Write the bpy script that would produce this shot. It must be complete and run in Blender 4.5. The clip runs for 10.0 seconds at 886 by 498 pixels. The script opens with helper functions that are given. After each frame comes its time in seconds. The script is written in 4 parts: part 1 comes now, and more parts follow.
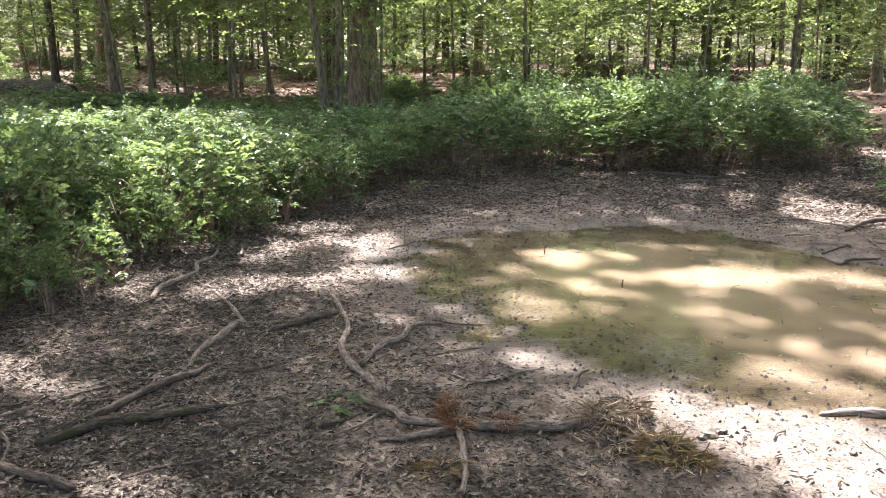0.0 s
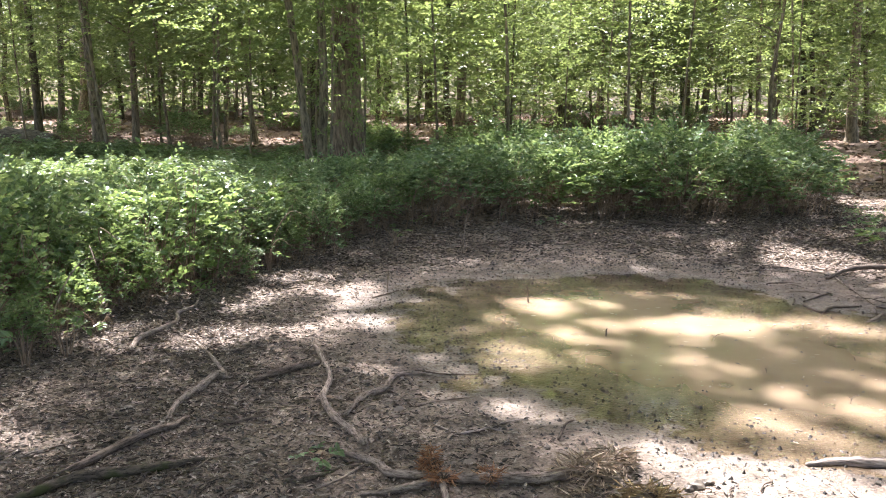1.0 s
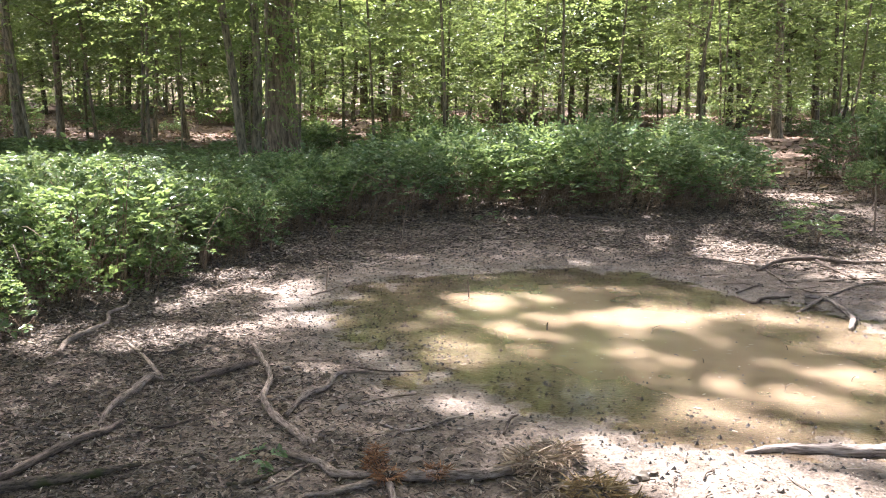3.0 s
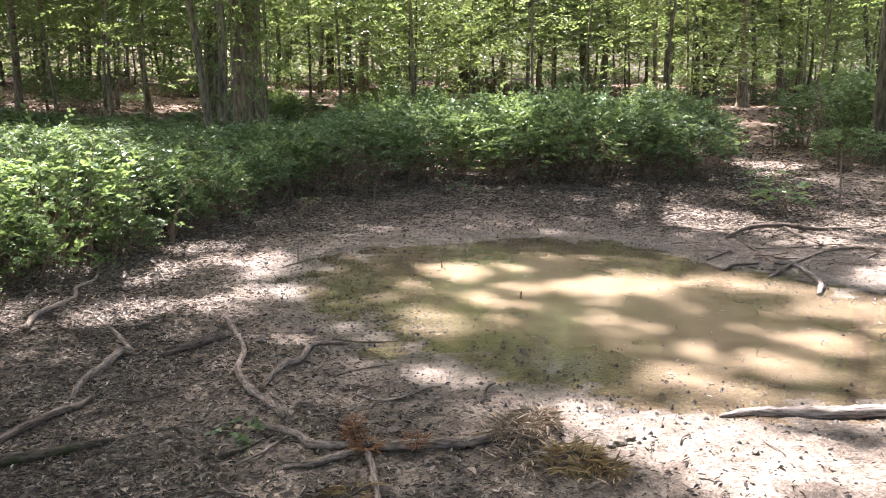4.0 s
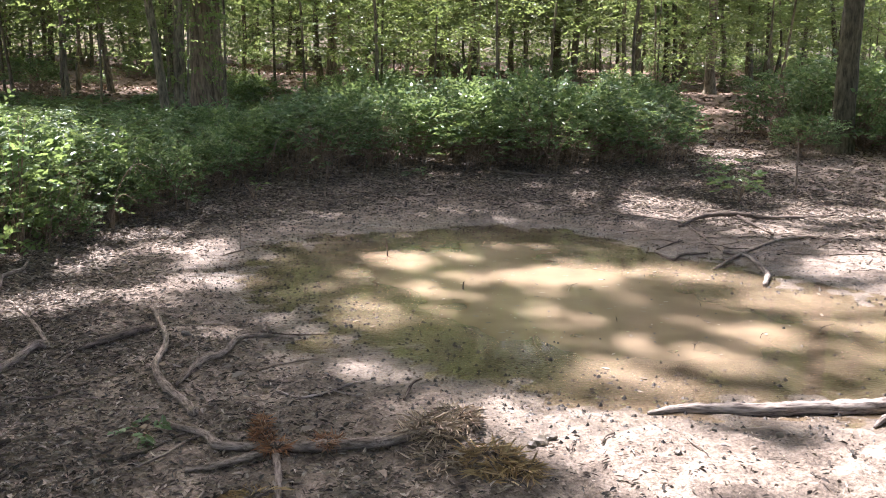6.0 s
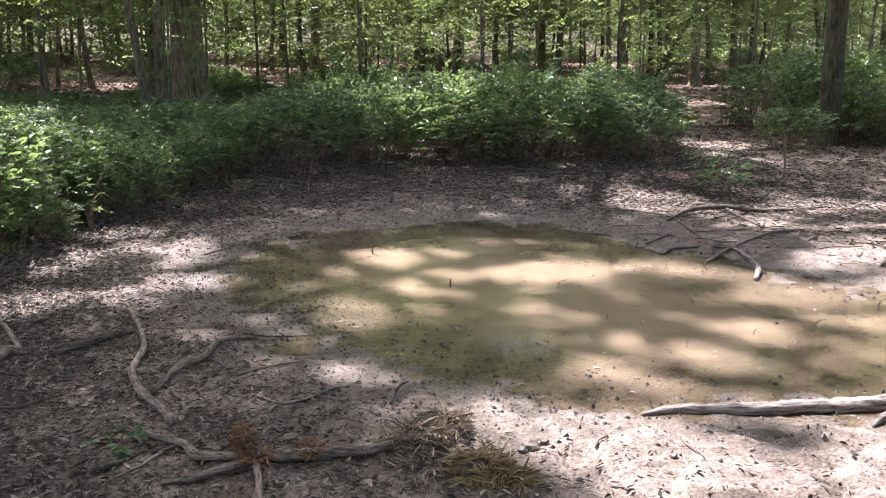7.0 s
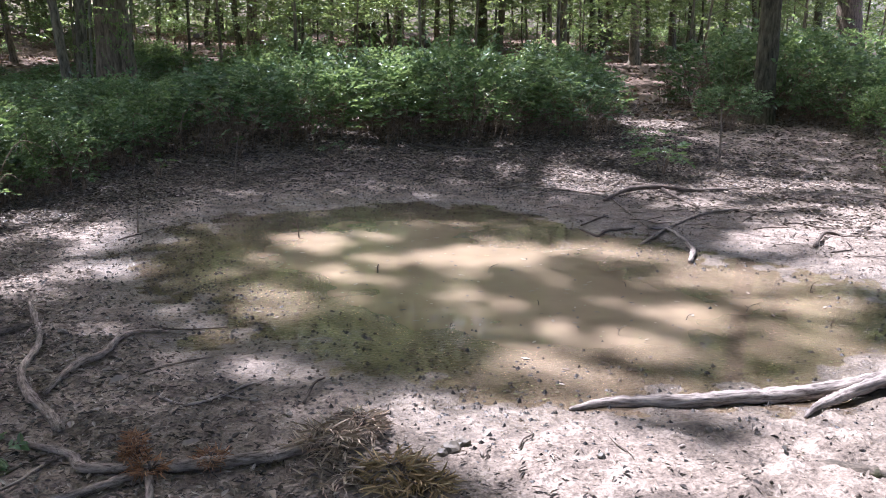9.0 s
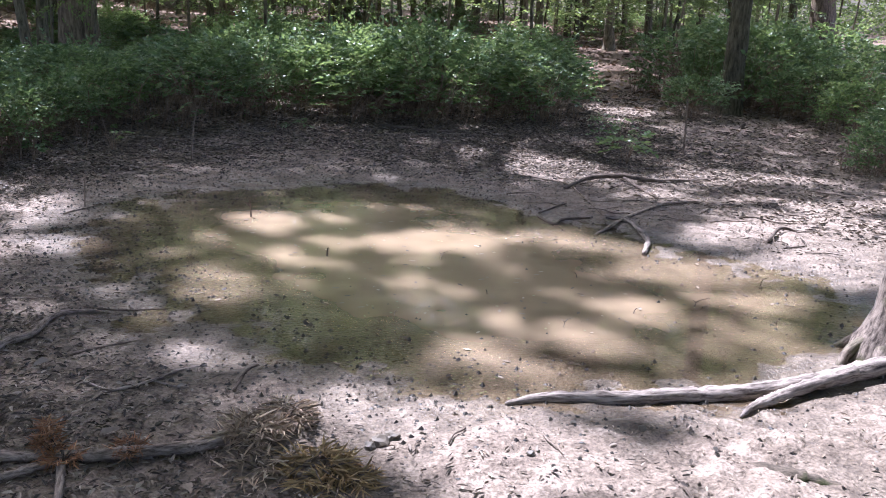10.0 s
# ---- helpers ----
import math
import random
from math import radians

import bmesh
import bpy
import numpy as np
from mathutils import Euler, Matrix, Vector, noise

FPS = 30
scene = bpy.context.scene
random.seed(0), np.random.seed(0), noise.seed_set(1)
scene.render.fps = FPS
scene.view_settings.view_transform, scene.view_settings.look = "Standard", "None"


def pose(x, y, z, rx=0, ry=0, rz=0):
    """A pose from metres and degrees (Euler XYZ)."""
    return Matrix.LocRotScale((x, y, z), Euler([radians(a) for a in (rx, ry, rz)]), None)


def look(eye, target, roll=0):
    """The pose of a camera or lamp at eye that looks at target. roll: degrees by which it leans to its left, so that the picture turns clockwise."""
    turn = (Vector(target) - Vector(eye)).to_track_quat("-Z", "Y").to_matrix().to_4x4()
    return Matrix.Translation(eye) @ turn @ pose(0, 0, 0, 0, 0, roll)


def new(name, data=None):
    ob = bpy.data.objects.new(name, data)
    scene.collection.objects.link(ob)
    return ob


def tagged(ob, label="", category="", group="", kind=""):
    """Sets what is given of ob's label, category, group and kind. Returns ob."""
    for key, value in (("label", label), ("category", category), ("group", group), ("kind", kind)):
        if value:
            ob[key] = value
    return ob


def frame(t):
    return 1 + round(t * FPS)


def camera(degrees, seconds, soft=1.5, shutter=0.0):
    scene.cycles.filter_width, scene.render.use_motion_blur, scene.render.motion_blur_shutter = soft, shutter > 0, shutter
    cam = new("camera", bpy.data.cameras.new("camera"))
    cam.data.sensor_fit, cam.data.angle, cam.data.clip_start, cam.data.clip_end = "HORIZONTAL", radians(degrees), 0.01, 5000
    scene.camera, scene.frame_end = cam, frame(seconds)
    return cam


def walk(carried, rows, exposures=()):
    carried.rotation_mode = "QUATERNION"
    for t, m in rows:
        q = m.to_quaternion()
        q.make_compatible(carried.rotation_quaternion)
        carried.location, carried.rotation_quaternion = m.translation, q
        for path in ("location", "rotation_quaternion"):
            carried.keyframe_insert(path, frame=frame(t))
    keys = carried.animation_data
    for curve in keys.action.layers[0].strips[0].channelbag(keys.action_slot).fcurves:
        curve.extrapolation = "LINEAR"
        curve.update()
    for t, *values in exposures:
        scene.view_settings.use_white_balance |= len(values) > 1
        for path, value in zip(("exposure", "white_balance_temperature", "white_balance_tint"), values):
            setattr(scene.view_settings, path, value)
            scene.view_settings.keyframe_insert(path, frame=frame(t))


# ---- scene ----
cam = camera(55.9, 10.0, soft=1.0)
PATH = [
    (0, (0.016, 0.004, 1.497), (-0.052, 1.959, 1.079), 0.0),
    (0.5, (0.016, 0.011, 1.504), (-0.046, 1.978, 1.144), 0.2),
    (1, (0.017, 0.019, 1.498), (-0.012, 1.995, 1.194), 0.1),
    (1.5, (0.012, 0.018, 1.494), (0.015, 2.0, 1.222), 0.0),
    (2, (0.015, 0.025, 1.49), (0.028, 2.007, 1.22), 0.1),
    (2.5, (0.006, 0.042, 1.49), (0.082, 2.02, 1.203), 0.4),
    (4, (-0.043, 0.098, 1.467), (0.154, 2.052, 1.088), -0.0),
    (4.5, (-0.025, 0.114, 1.46), (0.224, 2.056, 1.051), 0.5),
    (5, (0.08, 0.165, 1.455), (0.331, 2.107, 1.047), 0.4),
    (5.5, (0.162, 0.179, 1.475), (0.414, 2.12, 1.065), 0.6),
    (7, (0.222, 0.339, 1.464), (0.511, 2.272, 1.036), 0.2),
    (7.5, (0.196, 0.376, 1.462), (0.533, 2.299, 1.025), 0.1),
    (8, (0.197, 0.414, 1.45), (0.608, 2.317, 0.99), 0.3),
    (8.5, (0.267, 0.498, 1.444), (0.684, 2.396, 0.97), 0.5),
    (9, (0.371, 0.553, 1.452), (0.788, 2.449, 0.974), 0.7),
    (9.5, (0.495, 0.574, 1.476), (0.923, 2.466, 0.987), 1.5),
    (10, (0.52, 0.604, 1.476), (1.0, 2.474, 0.952), 2.9),
]
EXPOSURES = [(0, 2.60, 6200, 18), (2.5, 2.62, 6200, 19), (5.5, 2.28, 6150, 20), (7.5, 2.0, 5800, 22), (8.6, 1.9, 5550, 22), (10, 1.83, 5400, 23)]
walk(cam, [(t, look(eye, target, roll)) for t, eye, target, roll in PATH], EXPOSURES)

# ---- light ----
SUN_EL, SUN_AZ = radians(60), radians(-28)      # azimuth from +y towards +x
SUN = Vector((math.sin(SUN_AZ) * math.cos(SUN_EL), math.cos(SUN_AZ) * math.cos(SUN_EL), math.sin(SUN_EL)))
world = bpy.data.worlds.new("sky")
scene.world = world
world.use_nodes = True
wt = world.node_tree
sky = wt.nodes.new("ShaderNodeTexSky")
sky.sky_type, sky.sun_disc = "NISHITA", False
sky.sun_elevation, sky.sun_rotation = SUN_EL, SUN_AZ
sky.air_density, sky.dust_density, sky.ozone_density = 1.0, 5.0, 0.3
wt.links.new(sky.outputs[0], wt.nodes["Background"].inputs[0])
wt.nodes["Background"].inputs[1].default_value = 0.10
sun = new("sun", bpy.data.lights.new("sun", "SUN"))
sun.data.energy, sun.data.angle, sun.data.color = 5.0, radians(0.53), (1.0, 0.97, 0.945)
sun.matrix_world = look(SUN * 60, (0, 0, 0))


# ---- materials ----
def nodes_of(name):
    m = bpy.data.materials.new(name)
    m.use_nodes = True
    nt = m.node_tree
    return m, nt, nt.nodes["Principled BSDF"]


def node(nt, kind, **values):
    n = nt.nodes.new(kind)
    for k, v in values.items():
        n.inputs[k.replace("_", " ")].default_value = v
    return n


def ramp(nt, source, stops):
    r = nt.nodes.new("ShaderNodeValToRGB")
    while len(r.color_ramp.elements) < len(stops):
        r.color_ramp.elements.new(0.5)
    for e, (p, c) in zip(r.color_ramp.elements, stops):
        e.position, e.color = p, (*c, 1)
    nt.links.new(source, r.inputs[0])
    return r


def mixed(nt, fac, a, b, mode="MIX"):
    m = nt.nodes.new("ShaderNodeMix")
    m.data_type, m.blend_type = "RGBA", mode
    for sock, v in ((m.inputs[0], fac), (m.inputs[6], a), (m.inputs[7], b)):
        if isinstance(v, (int, float)):
            sock.default_value = v
        elif isinstance(v, tuple):
            sock.default_value = (*v, 1)
        else:
            nt.links.new(v, sock)
    return m.outputs[2]


def bump(nt, bsdf, height, strength, distance):
    b = nt.nodes.new("ShaderNodeBump")
    b.inputs["Strength"].default_value, b.inputs["Distance"].default_value = strength, distance
    nt.links.new(height, b.inputs["Height"])
    nt.links.new(b.outputs[0], bsdf.inputs["Normal"])


def place_of(nt):
    return nt.nodes.new("ShaderNodeNewGeometry").outputs["Position"]


def mud_material():
    m, nt, b = nodes_of("mud")
    p = place_of(nt)
    big = node(nt, "ShaderNodeTexNoise", Scale=0.9, Detail=4.0)
    mid = node(nt, "ShaderNodeTexNoise", Scale=9.0, Detail=6.0, Roughness=0.65)
    fine = node(nt, "ShaderNodeTexNoise", Scale=70.0, Detail=5.0, Roughness=0.7)
    vor = node(nt, "ShaderNodeTexVoronoi", Scale=45.0)
    for n in (big, mid, fine, vor):
        nt.links.new(p, n.inputs["Vector"])
    c1 = ramp(nt, mid.outputs[0], [(0.3, (0.115, 0.090, 0.070)), (0.5, (0.252, 0.204, 0.163)), (0.72, (0.42, 0.355, 0.295))])
    c2 = ramp(nt, fine.outputs[0], [(0.34, (0.36, 0.34, 0.32)), (0.46, (0.74, 0.72, 0.70)), (0.58, (1.0, 0.99, 0.98)), (0.7, (1.25, 1.23, 1.2))])
    col = mixed(nt, 0.95, c1.outputs[0], c2.outputs[0], "MULTIPLY")
    c3 = ramp(nt, big.outputs[0], [(0.35, (0.80, 0.78, 0.74)), (0.65, (1.1, 1.08, 1.06))])
    col = mixed(nt, 1.0, col, c3.outputs[0], "MULTIPLY")
    # forest floor away from the bank: brown leaf mould
    sep = nt.nodes.new("ShaderNodeSeparateXYZ")
    nt.links.new(p, sep.inputs[0])
    far = node(nt, "ShaderNodeMapRange", From_Min=14.0, From_Max=20.0)
    nt.links.new(sep.outputs[1], far.inputs[0])
    brown = ramp(nt, mid.outputs[0], [(0.3, (0.09, 0.058, 0.04)), (0.55, (0.20, 0.135, 0.095)), (0.75, (0.32, 0.235, 0.175))])
    col = mixed(nt, far.outputs[0], col, brown.outputs[0])
    nt.links.new(col, b.inputs["Base Color"])
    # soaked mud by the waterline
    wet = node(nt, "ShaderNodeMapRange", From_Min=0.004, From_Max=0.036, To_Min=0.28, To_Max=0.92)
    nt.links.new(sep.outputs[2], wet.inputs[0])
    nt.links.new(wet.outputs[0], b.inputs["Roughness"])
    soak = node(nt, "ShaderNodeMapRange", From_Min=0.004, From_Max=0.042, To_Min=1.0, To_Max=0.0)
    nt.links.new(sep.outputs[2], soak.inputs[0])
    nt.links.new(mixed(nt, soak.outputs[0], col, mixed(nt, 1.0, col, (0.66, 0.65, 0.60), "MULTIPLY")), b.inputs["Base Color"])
    b.inputs["Specular IOR Level"].default_value = 0.35
    h = mixed(nt, 0.5, fine.outputs[0], vor.outputs[0])
    bump(nt, b, h, 0.8, 0.022)
    return m


def water_material():
    m, nt, b = nodes_of("muddy_water")
    p = place_of(nt)
    big = node(nt, "ShaderNodeTexNoise", Scale=0.8, Detail=4.0, Roughness=0.6)
    fine = node(nt, "ShaderNodeTexNoise", Scale=14.0, Detail=3.0)
    for n in (big, fine):
        nt.links.new(p, n.inputs["Vector"])
    c = ramp(nt, big.outputs[0], [(0.3, (0.215, 0.157, 0.098)), (0.55, (0.275, 0.204, 0.131)), (0.75, (0.32, 0.241, 0.162))])
    nt.links.new(c.outputs[0], b.inputs["Base Color"])
    b.inputs["Roughness"].default_value = 0.035
    b.inputs["IOR"].default_value = 1.33
    bump(nt, b, fine.outputs[0], 0.03, 0.01)
    # the silt lets the bed show through where the water is a few centimetres deep
    at = nt.nodes.new("ShaderNodeAttribute")
    at.attribute_name = "depth"
    murk = node(nt, "ShaderNodeMapRange", From_Min=-0.001, From_Max=0.042)
    nt.links.new(at.outputs["Fac"], murk.inputs[0])
    clear, gloss, film, out = (nt.nodes.new(k) for k in ("ShaderNodeBsdfTransparent", "ShaderNodeBsdfGlossy", "ShaderNodeMixShader", "ShaderNodeMixShader"))
    clear.inputs[0].default_value = (0.92, 0.88, 0.80, 1)
    gloss.inputs["Roughness"].default_value = 0.05
    fres = node(nt, "ShaderNodeFresnel", IOR=1.33)
    nt.links.new(fres.outputs[0], film.inputs[0])
    nt.links.new(clear.outputs[0], film.inputs[1])
    nt.links.new(gloss.outputs[0], film.inputs[2])
    nt.links.new(murk.outputs[0], out.inputs[0])
    nt.links.new(film.outputs[0], out.inputs[1])
    nt.links.new(b.outputs[0], out.inputs[2])
    nt.links.new(out.outputs[0], nt.nodes["Material Output"].inputs[0])
    return m


def bark_material(name, dark, light, scale=1.0, moss=0.0, stretch=0.18, rough=0.9):
    m, nt, b = nodes_of(name)
    at = nt.nodes.new("ShaderNodeAttribute")
    at.attribute_name = "grain"
    mp = nt.nodes.new("ShaderNodeMapping")
    mp.inputs["Scale"].default_value = (1, 1, stretch)
    nt.links.new(at.outputs["Vector"], mp.inputs[0])
    n1 = node(nt, "ShaderNodeTexNoise", Scale=22.0 * scale, Detail=6.0, Roughness=0.7)
    n2 = node(nt, "ShaderNodeTexNoise", Scale=1.7 * scale, Detail=4.0)
    nt.links.new(mp.outputs[0], n1.inputs["Vector"])
    nt.links.new(at.outputs["Vector"], n2.inputs["Vector"])
    mean = tuple((a + c) / 2 for a, c in zip(dark, light))
    c = ramp(nt, n1.outputs[0], [(0.37, dark), (0.5, mean), (0.63, light)])
    v = ramp(nt, n2.outputs[0], [(0.3, (0.72, 0.72, 0.72)), (0.7, (1.15, 1.13, 1.1))])
    col = mixed(nt, 1.0, c.outputs[0], v.outputs[0], "MULTIPLY")
    if moss:
        mo = ramp(nt, n2.outputs[0], [(0.62 - moss * 0.4, (0, 0, 0)), (0.72 - moss * 0.4, (1, 1, 1))])
        col = mixed(nt, mo.outputs[0], col, (0.05, 0.056, 0.02))
    nt.links.new(col, b.inputs["Base Color"])
    b.inputs["Roughness"].default_value = rough
    b.inputs["Specular IOR Level"].default_value = 0.25
    bump(nt, b, n1.outputs[0], 0.8, 0.02 / scale)
    return m


def leaf_material(name, stops, through_colour, fac=0.4, rough=0.42):
    m, nt, b = nodes_of(name)
    g = nt.nodes.new("ShaderNodeNewGeometry")
    r = ramp(nt, g.outputs["Random Per Island"], stops)
    info = nt.nodes.new("ShaderNodeObjectInfo")
    shade = ramp(nt, info.outputs["Random"], [(0.0, (0.78, 0.82, 0.85)), (1.0, (1.2, 1.15, 1.0))])
    col = mixed(nt, 1.0, r.outputs[0], shade.outputs[0], "MULTIPLY")
    n = node(nt, "ShaderNodeTexNoise", Scale=60.0, Detail=2.0)
    tc = nt.nodes.new("ShaderNodeTexCoord")
    nt.links.new(tc.outputs["Object"], n.inputs["Vector"])
    v = ramp(nt, n.outputs[0], [(0.3, (0.8, 0.8, 0.8)), (0.7, (1.15, 1.15, 1.15))])
    col = mixed(nt, 0.7, col, v.outputs[0], "MULTIPLY")
    nt.links.new(col, b.inputs["Base Color"])
    b.inputs["Roughness"].default_value = rough
    if fac:
        tr = nt.nodes.new("ShaderNodeBsdfTranslucent")
        tcol = mixed(nt, 1.0, mixed(nt, 0.5, col, (1, 1, 1)), through_colour, "MULTIPLY")
        nt.links.new(tcol, tr.inputs[0])
        mx = nt.nodes.new("ShaderNodeMixShader")
        mx.inputs[0].default_value = fac
        nt.links.new(b.outputs[0], mx.inputs[1])
        nt.links.new(tr.outputs[0], mx.inputs[2])
        nt.links.new(mx.outputs[0], nt.nodes["Material Output"].inputs[0])
    return m


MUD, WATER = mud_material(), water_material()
BARK = bark_material("grey_brown_bark", (0.07, 0.06, 0.042), (0.28, 0.24, 0.17), 0.9, stretch=0.25)
BARK_DARK = bark_material("dark_bark", (0.045, 0.041, 0.026), (0.165, 0.15, 0.098), 1.0, stretch=0.25)
BARK_BIG = bark_material("furrowed_oak_bark", (0.085, 0.064, 0.046), (0.30, 0.235, 0.17), 0.8, stretch=0.2)
BARK_MOSS = bark_material("mossy_bark", (0.03, 0.025, 0.018), (0.15, 0.12, 0.09), 4.0, moss=0.3, stretch=0.25)
BARK_FLAKY = bark_material("flaky_lichened_bark", (0.045, 0.034, 0.026), (0.27, 0.22, 0.18), 2.5, moss=0.2, stretch=0.3)
STICK = bark_material("weathered_stick", (0.085, 0.063, 0.047), (0.38, 0.31, 0.25), 5.0, stretch=0.16)
STICK_DARK = bark_material("dark_stick", (0.04, 0.03, 0.022), (0.19, 0.15, 0.12), 5.0, stretch=0.16)
LOG_PALE = bark_material("bleached_log", (0.05, 0.037, 0.03), (0.40, 0.34, 0.29), 3.2, stretch=0.09)
TWIG = bark_material("thin_stem", (0.12, 0.085, 0.06), (0.36, 0.27, 0.195), 4.0)
LEAF_SHRUB = leaf_material("shrub_leaf", [(0.0, (0.036, 0.080, 0.032)), (0.4, (0.076, 0.146, 0.060)), (0.75, (0.145, 0.232, 0.105)), (1.0, (0.32, 0.37, 0.22))], (0.52, 0.64, 0.22), 0.30, 0.40)
LEAF_LIGHT = leaf_material("light_shrub_leaf", [(0.0, (0.045, 0.095, 0.038)), (0.6, (0.10, 0.172, 0.070)), (1.0, (0.27, 0.32, 0.175))], (0.52, 0.66, 0.21), 0.40, 0.38)
LEAF_TREE = leaf_material("beech_leaf", [(0.0, (0.038, 0.076, 0.024)), (0.5, (0.076, 0.13, 0.042)), (1.0, (0.16, 0.215, 0.085))], (0.50, 0.60, 0.19), 0.46, 0.34)
LEAF_CANOPY = leaf_material("canopy_leaf", [(0.0, (0.05, 0.085, 0.03)), (1.0, (0.12, 0.16, 0.06))], (0.5, 0.55, 0.22), 0.22, 0.4)
LEAF_DRY = leaf_material("dead_leaf", [(0.0, (0.026, 0.018, 0.013)), (0.4, (0.115, 0.087, 0.064)), (0.8, (0.24, 0.193, 0.15)), (1.0, (0.42, 0.355, 0.295))], (1, 1, 1), 0.0, 0.75)
LEAF_BROWN = leaf_material("brown_forest_litter", [(0.0, (0.08, 0.05, 0.035)), (0.5, (0.20, 0.135, 0.095)), (1.0, (0.36, 0.27, 0.20))], (1, 1, 1), 0.0, 0.8)
FROND_RED = leaf_material("rust_brown_needles", [(0.0, (0.16, 0.07, 0.03)), (0.6, (0.34, 0.165, 0.075)), (1.0, (0.48, 0.29, 0.16))], (1, 1, 1), 0.0, 0.7)
FROND_PALE = leaf_material("pale_dry_needles", [(0.0, (0.15, 0.11, 0.08)), (0.6, (0.33, 0.26, 0.20)), (1.0, (0.52, 0.45, 0.37))], (1, 1, 1), 0.0, 0.7)
FROND_STRAW = leaf_material("straw_needles", [(0.0, (0.19, 0.125, 0.055)), (0.6, (0.38, 0.265, 0.125)), (1.0, (0.54, 0.41, 0.23))], (1, 1, 1), 0.0, 0.7)
SPECK = leaf_material("dark_debris", [(0.0, (0.018, 0.015, 0.012)), (0.7, (0.05, 0.042, 0.032)), (1.0, (0.12, 0.10, 0.08))], (1, 1, 1), 0.0, 0.6)
ALGAE = leaf_material("duckweed", [(0.0, (0.07, 0.08, 0.028)), (0.6, (0.12, 0.13, 0.042)), (1.0, (0.20, 0.20, 0.08))], (1, 1, 1), 0.0, 0.5)


# ---- mesh helpers ----
def np_mesh(name, V, F, grain=None, mat=None, smooth=False):
    """A mesh from arrays of places and of faces that all have the same number of corners. grain: where each corner lies on the straightened stem."""
    if isinstance(grain, bpy.types.Material):
        grain, mat, smooth = None, grain, mat if mat is not None else smooth
    me = bpy.data.meshes.new(name)
    V, F = np.asarray(V, np.float32), np.asarray(F, np.int32)
    me.vertices.add(len(V))
    me.vertices.foreach_set("co", V.ravel())
    me.loops.add(F.size)
    me.loops.foreach_set("vertex_index", F.ravel())
    me.polygons.add(len(F))
    me.polygons.foreach_set("loop_start", np.arange(0, F.size, F.shape[1], dtype=np.int32))
    me.polygons.foreach_set("loop_total", np.full(len(F), F.shape[1], np.int32))
    me.polygons.foreach_set("use_smooth", np.full(len(F), smooth, bool))
    me.materials.append(mat)
    me.update(calc_edges=True)
    if grain is not None:
        me.attributes.new("grain", "FLOAT_VECTOR", "POINT").data.foreach_set("vector", np.asarray(grain, np.float32).ravel())
    me.validate()
    return me


def joined(pieces):
    """Several (V, F) as one."""
    Vs, Fs, Gs, n = [], [], [], 0
    for V, F, G in pieces:
        Vs.append(V)
        Fs.append(np.asarray(F) + n)
        Gs.append(G)
        n += len(V)
    return np.concatenate(Vs), np.concatenate(Fs), np.concatenate(Gs)


def part(name, geo, mat, parent, label="", smooth=True):
    ob = new(name, np_mesh(name, geo[0], geo[1], geo[2] if len(geo) > 2 else None, mat, smooth))
    ob.parent = parent
    if label:
        ob["label"] = label
    return ob


def thing(name, at, label, category, group="", turn=0.0, size=1.0):
    ob = new(name)
    ob.empty_display_size = 0.1
    ob.matrix_basis = pose(*at, 0, 0, turn) @ Matrix.Scale(size, 4)
    return tagged(ob, label, category, group)


def hash2(i, j, seed):
    s = np.sin(i * 127.1 + j * 311.7 + seed * 74.7) * 43758.5453
    return s - np.floor(s)


def vnoise(x, y, seed=0):
    """Smooth noise from 0 to 1 on a lattice of 1."""
    i, j = np.floor(x), np.floor(y)
    u, v = x - i, y - j
    u, v = u * u * (3 - 2 * u), v * v * (3 - 2 * v)
    a = hash2(i, j, seed) * (1 - u) + hash2(i + 1, j, seed) * u
    b = hash2(i, j + 1, seed) * (1 - u) + hash2(i + 1, j + 1, seed) * u
    return a * (1 - v) + b * v


def curve_points(pts, per=5):
    """Catmull-Rom through the points."""
    P = np.array(pts, float)
    if len(P) < 3:
        s = np.linspace(0, 1, per + 1)[:, None]
        return P[0] * (1 - s) + P[-1] * s
    Q = np.vstack([2 * P[0] - P[1], P, 2 * P[-1] - P[-2]])
    out = []
    for i in range(1, len(Q) - 2):
        p0, p1, p2, p3 = Q[i - 1], Q[i], Q[i + 1], Q[i + 2]
        for s in np.arange(per) / per:
            out.append(0.5 * (2 * p1 + (p2 - p0) * s + (2 * p0 - 5 * p1 + 4 * p2 - p3) * s * s + (3 * p1 - p0 - 3 * p2 + p3) * s ** 3))
    out.append(Q[-2])
    return np.array(out)


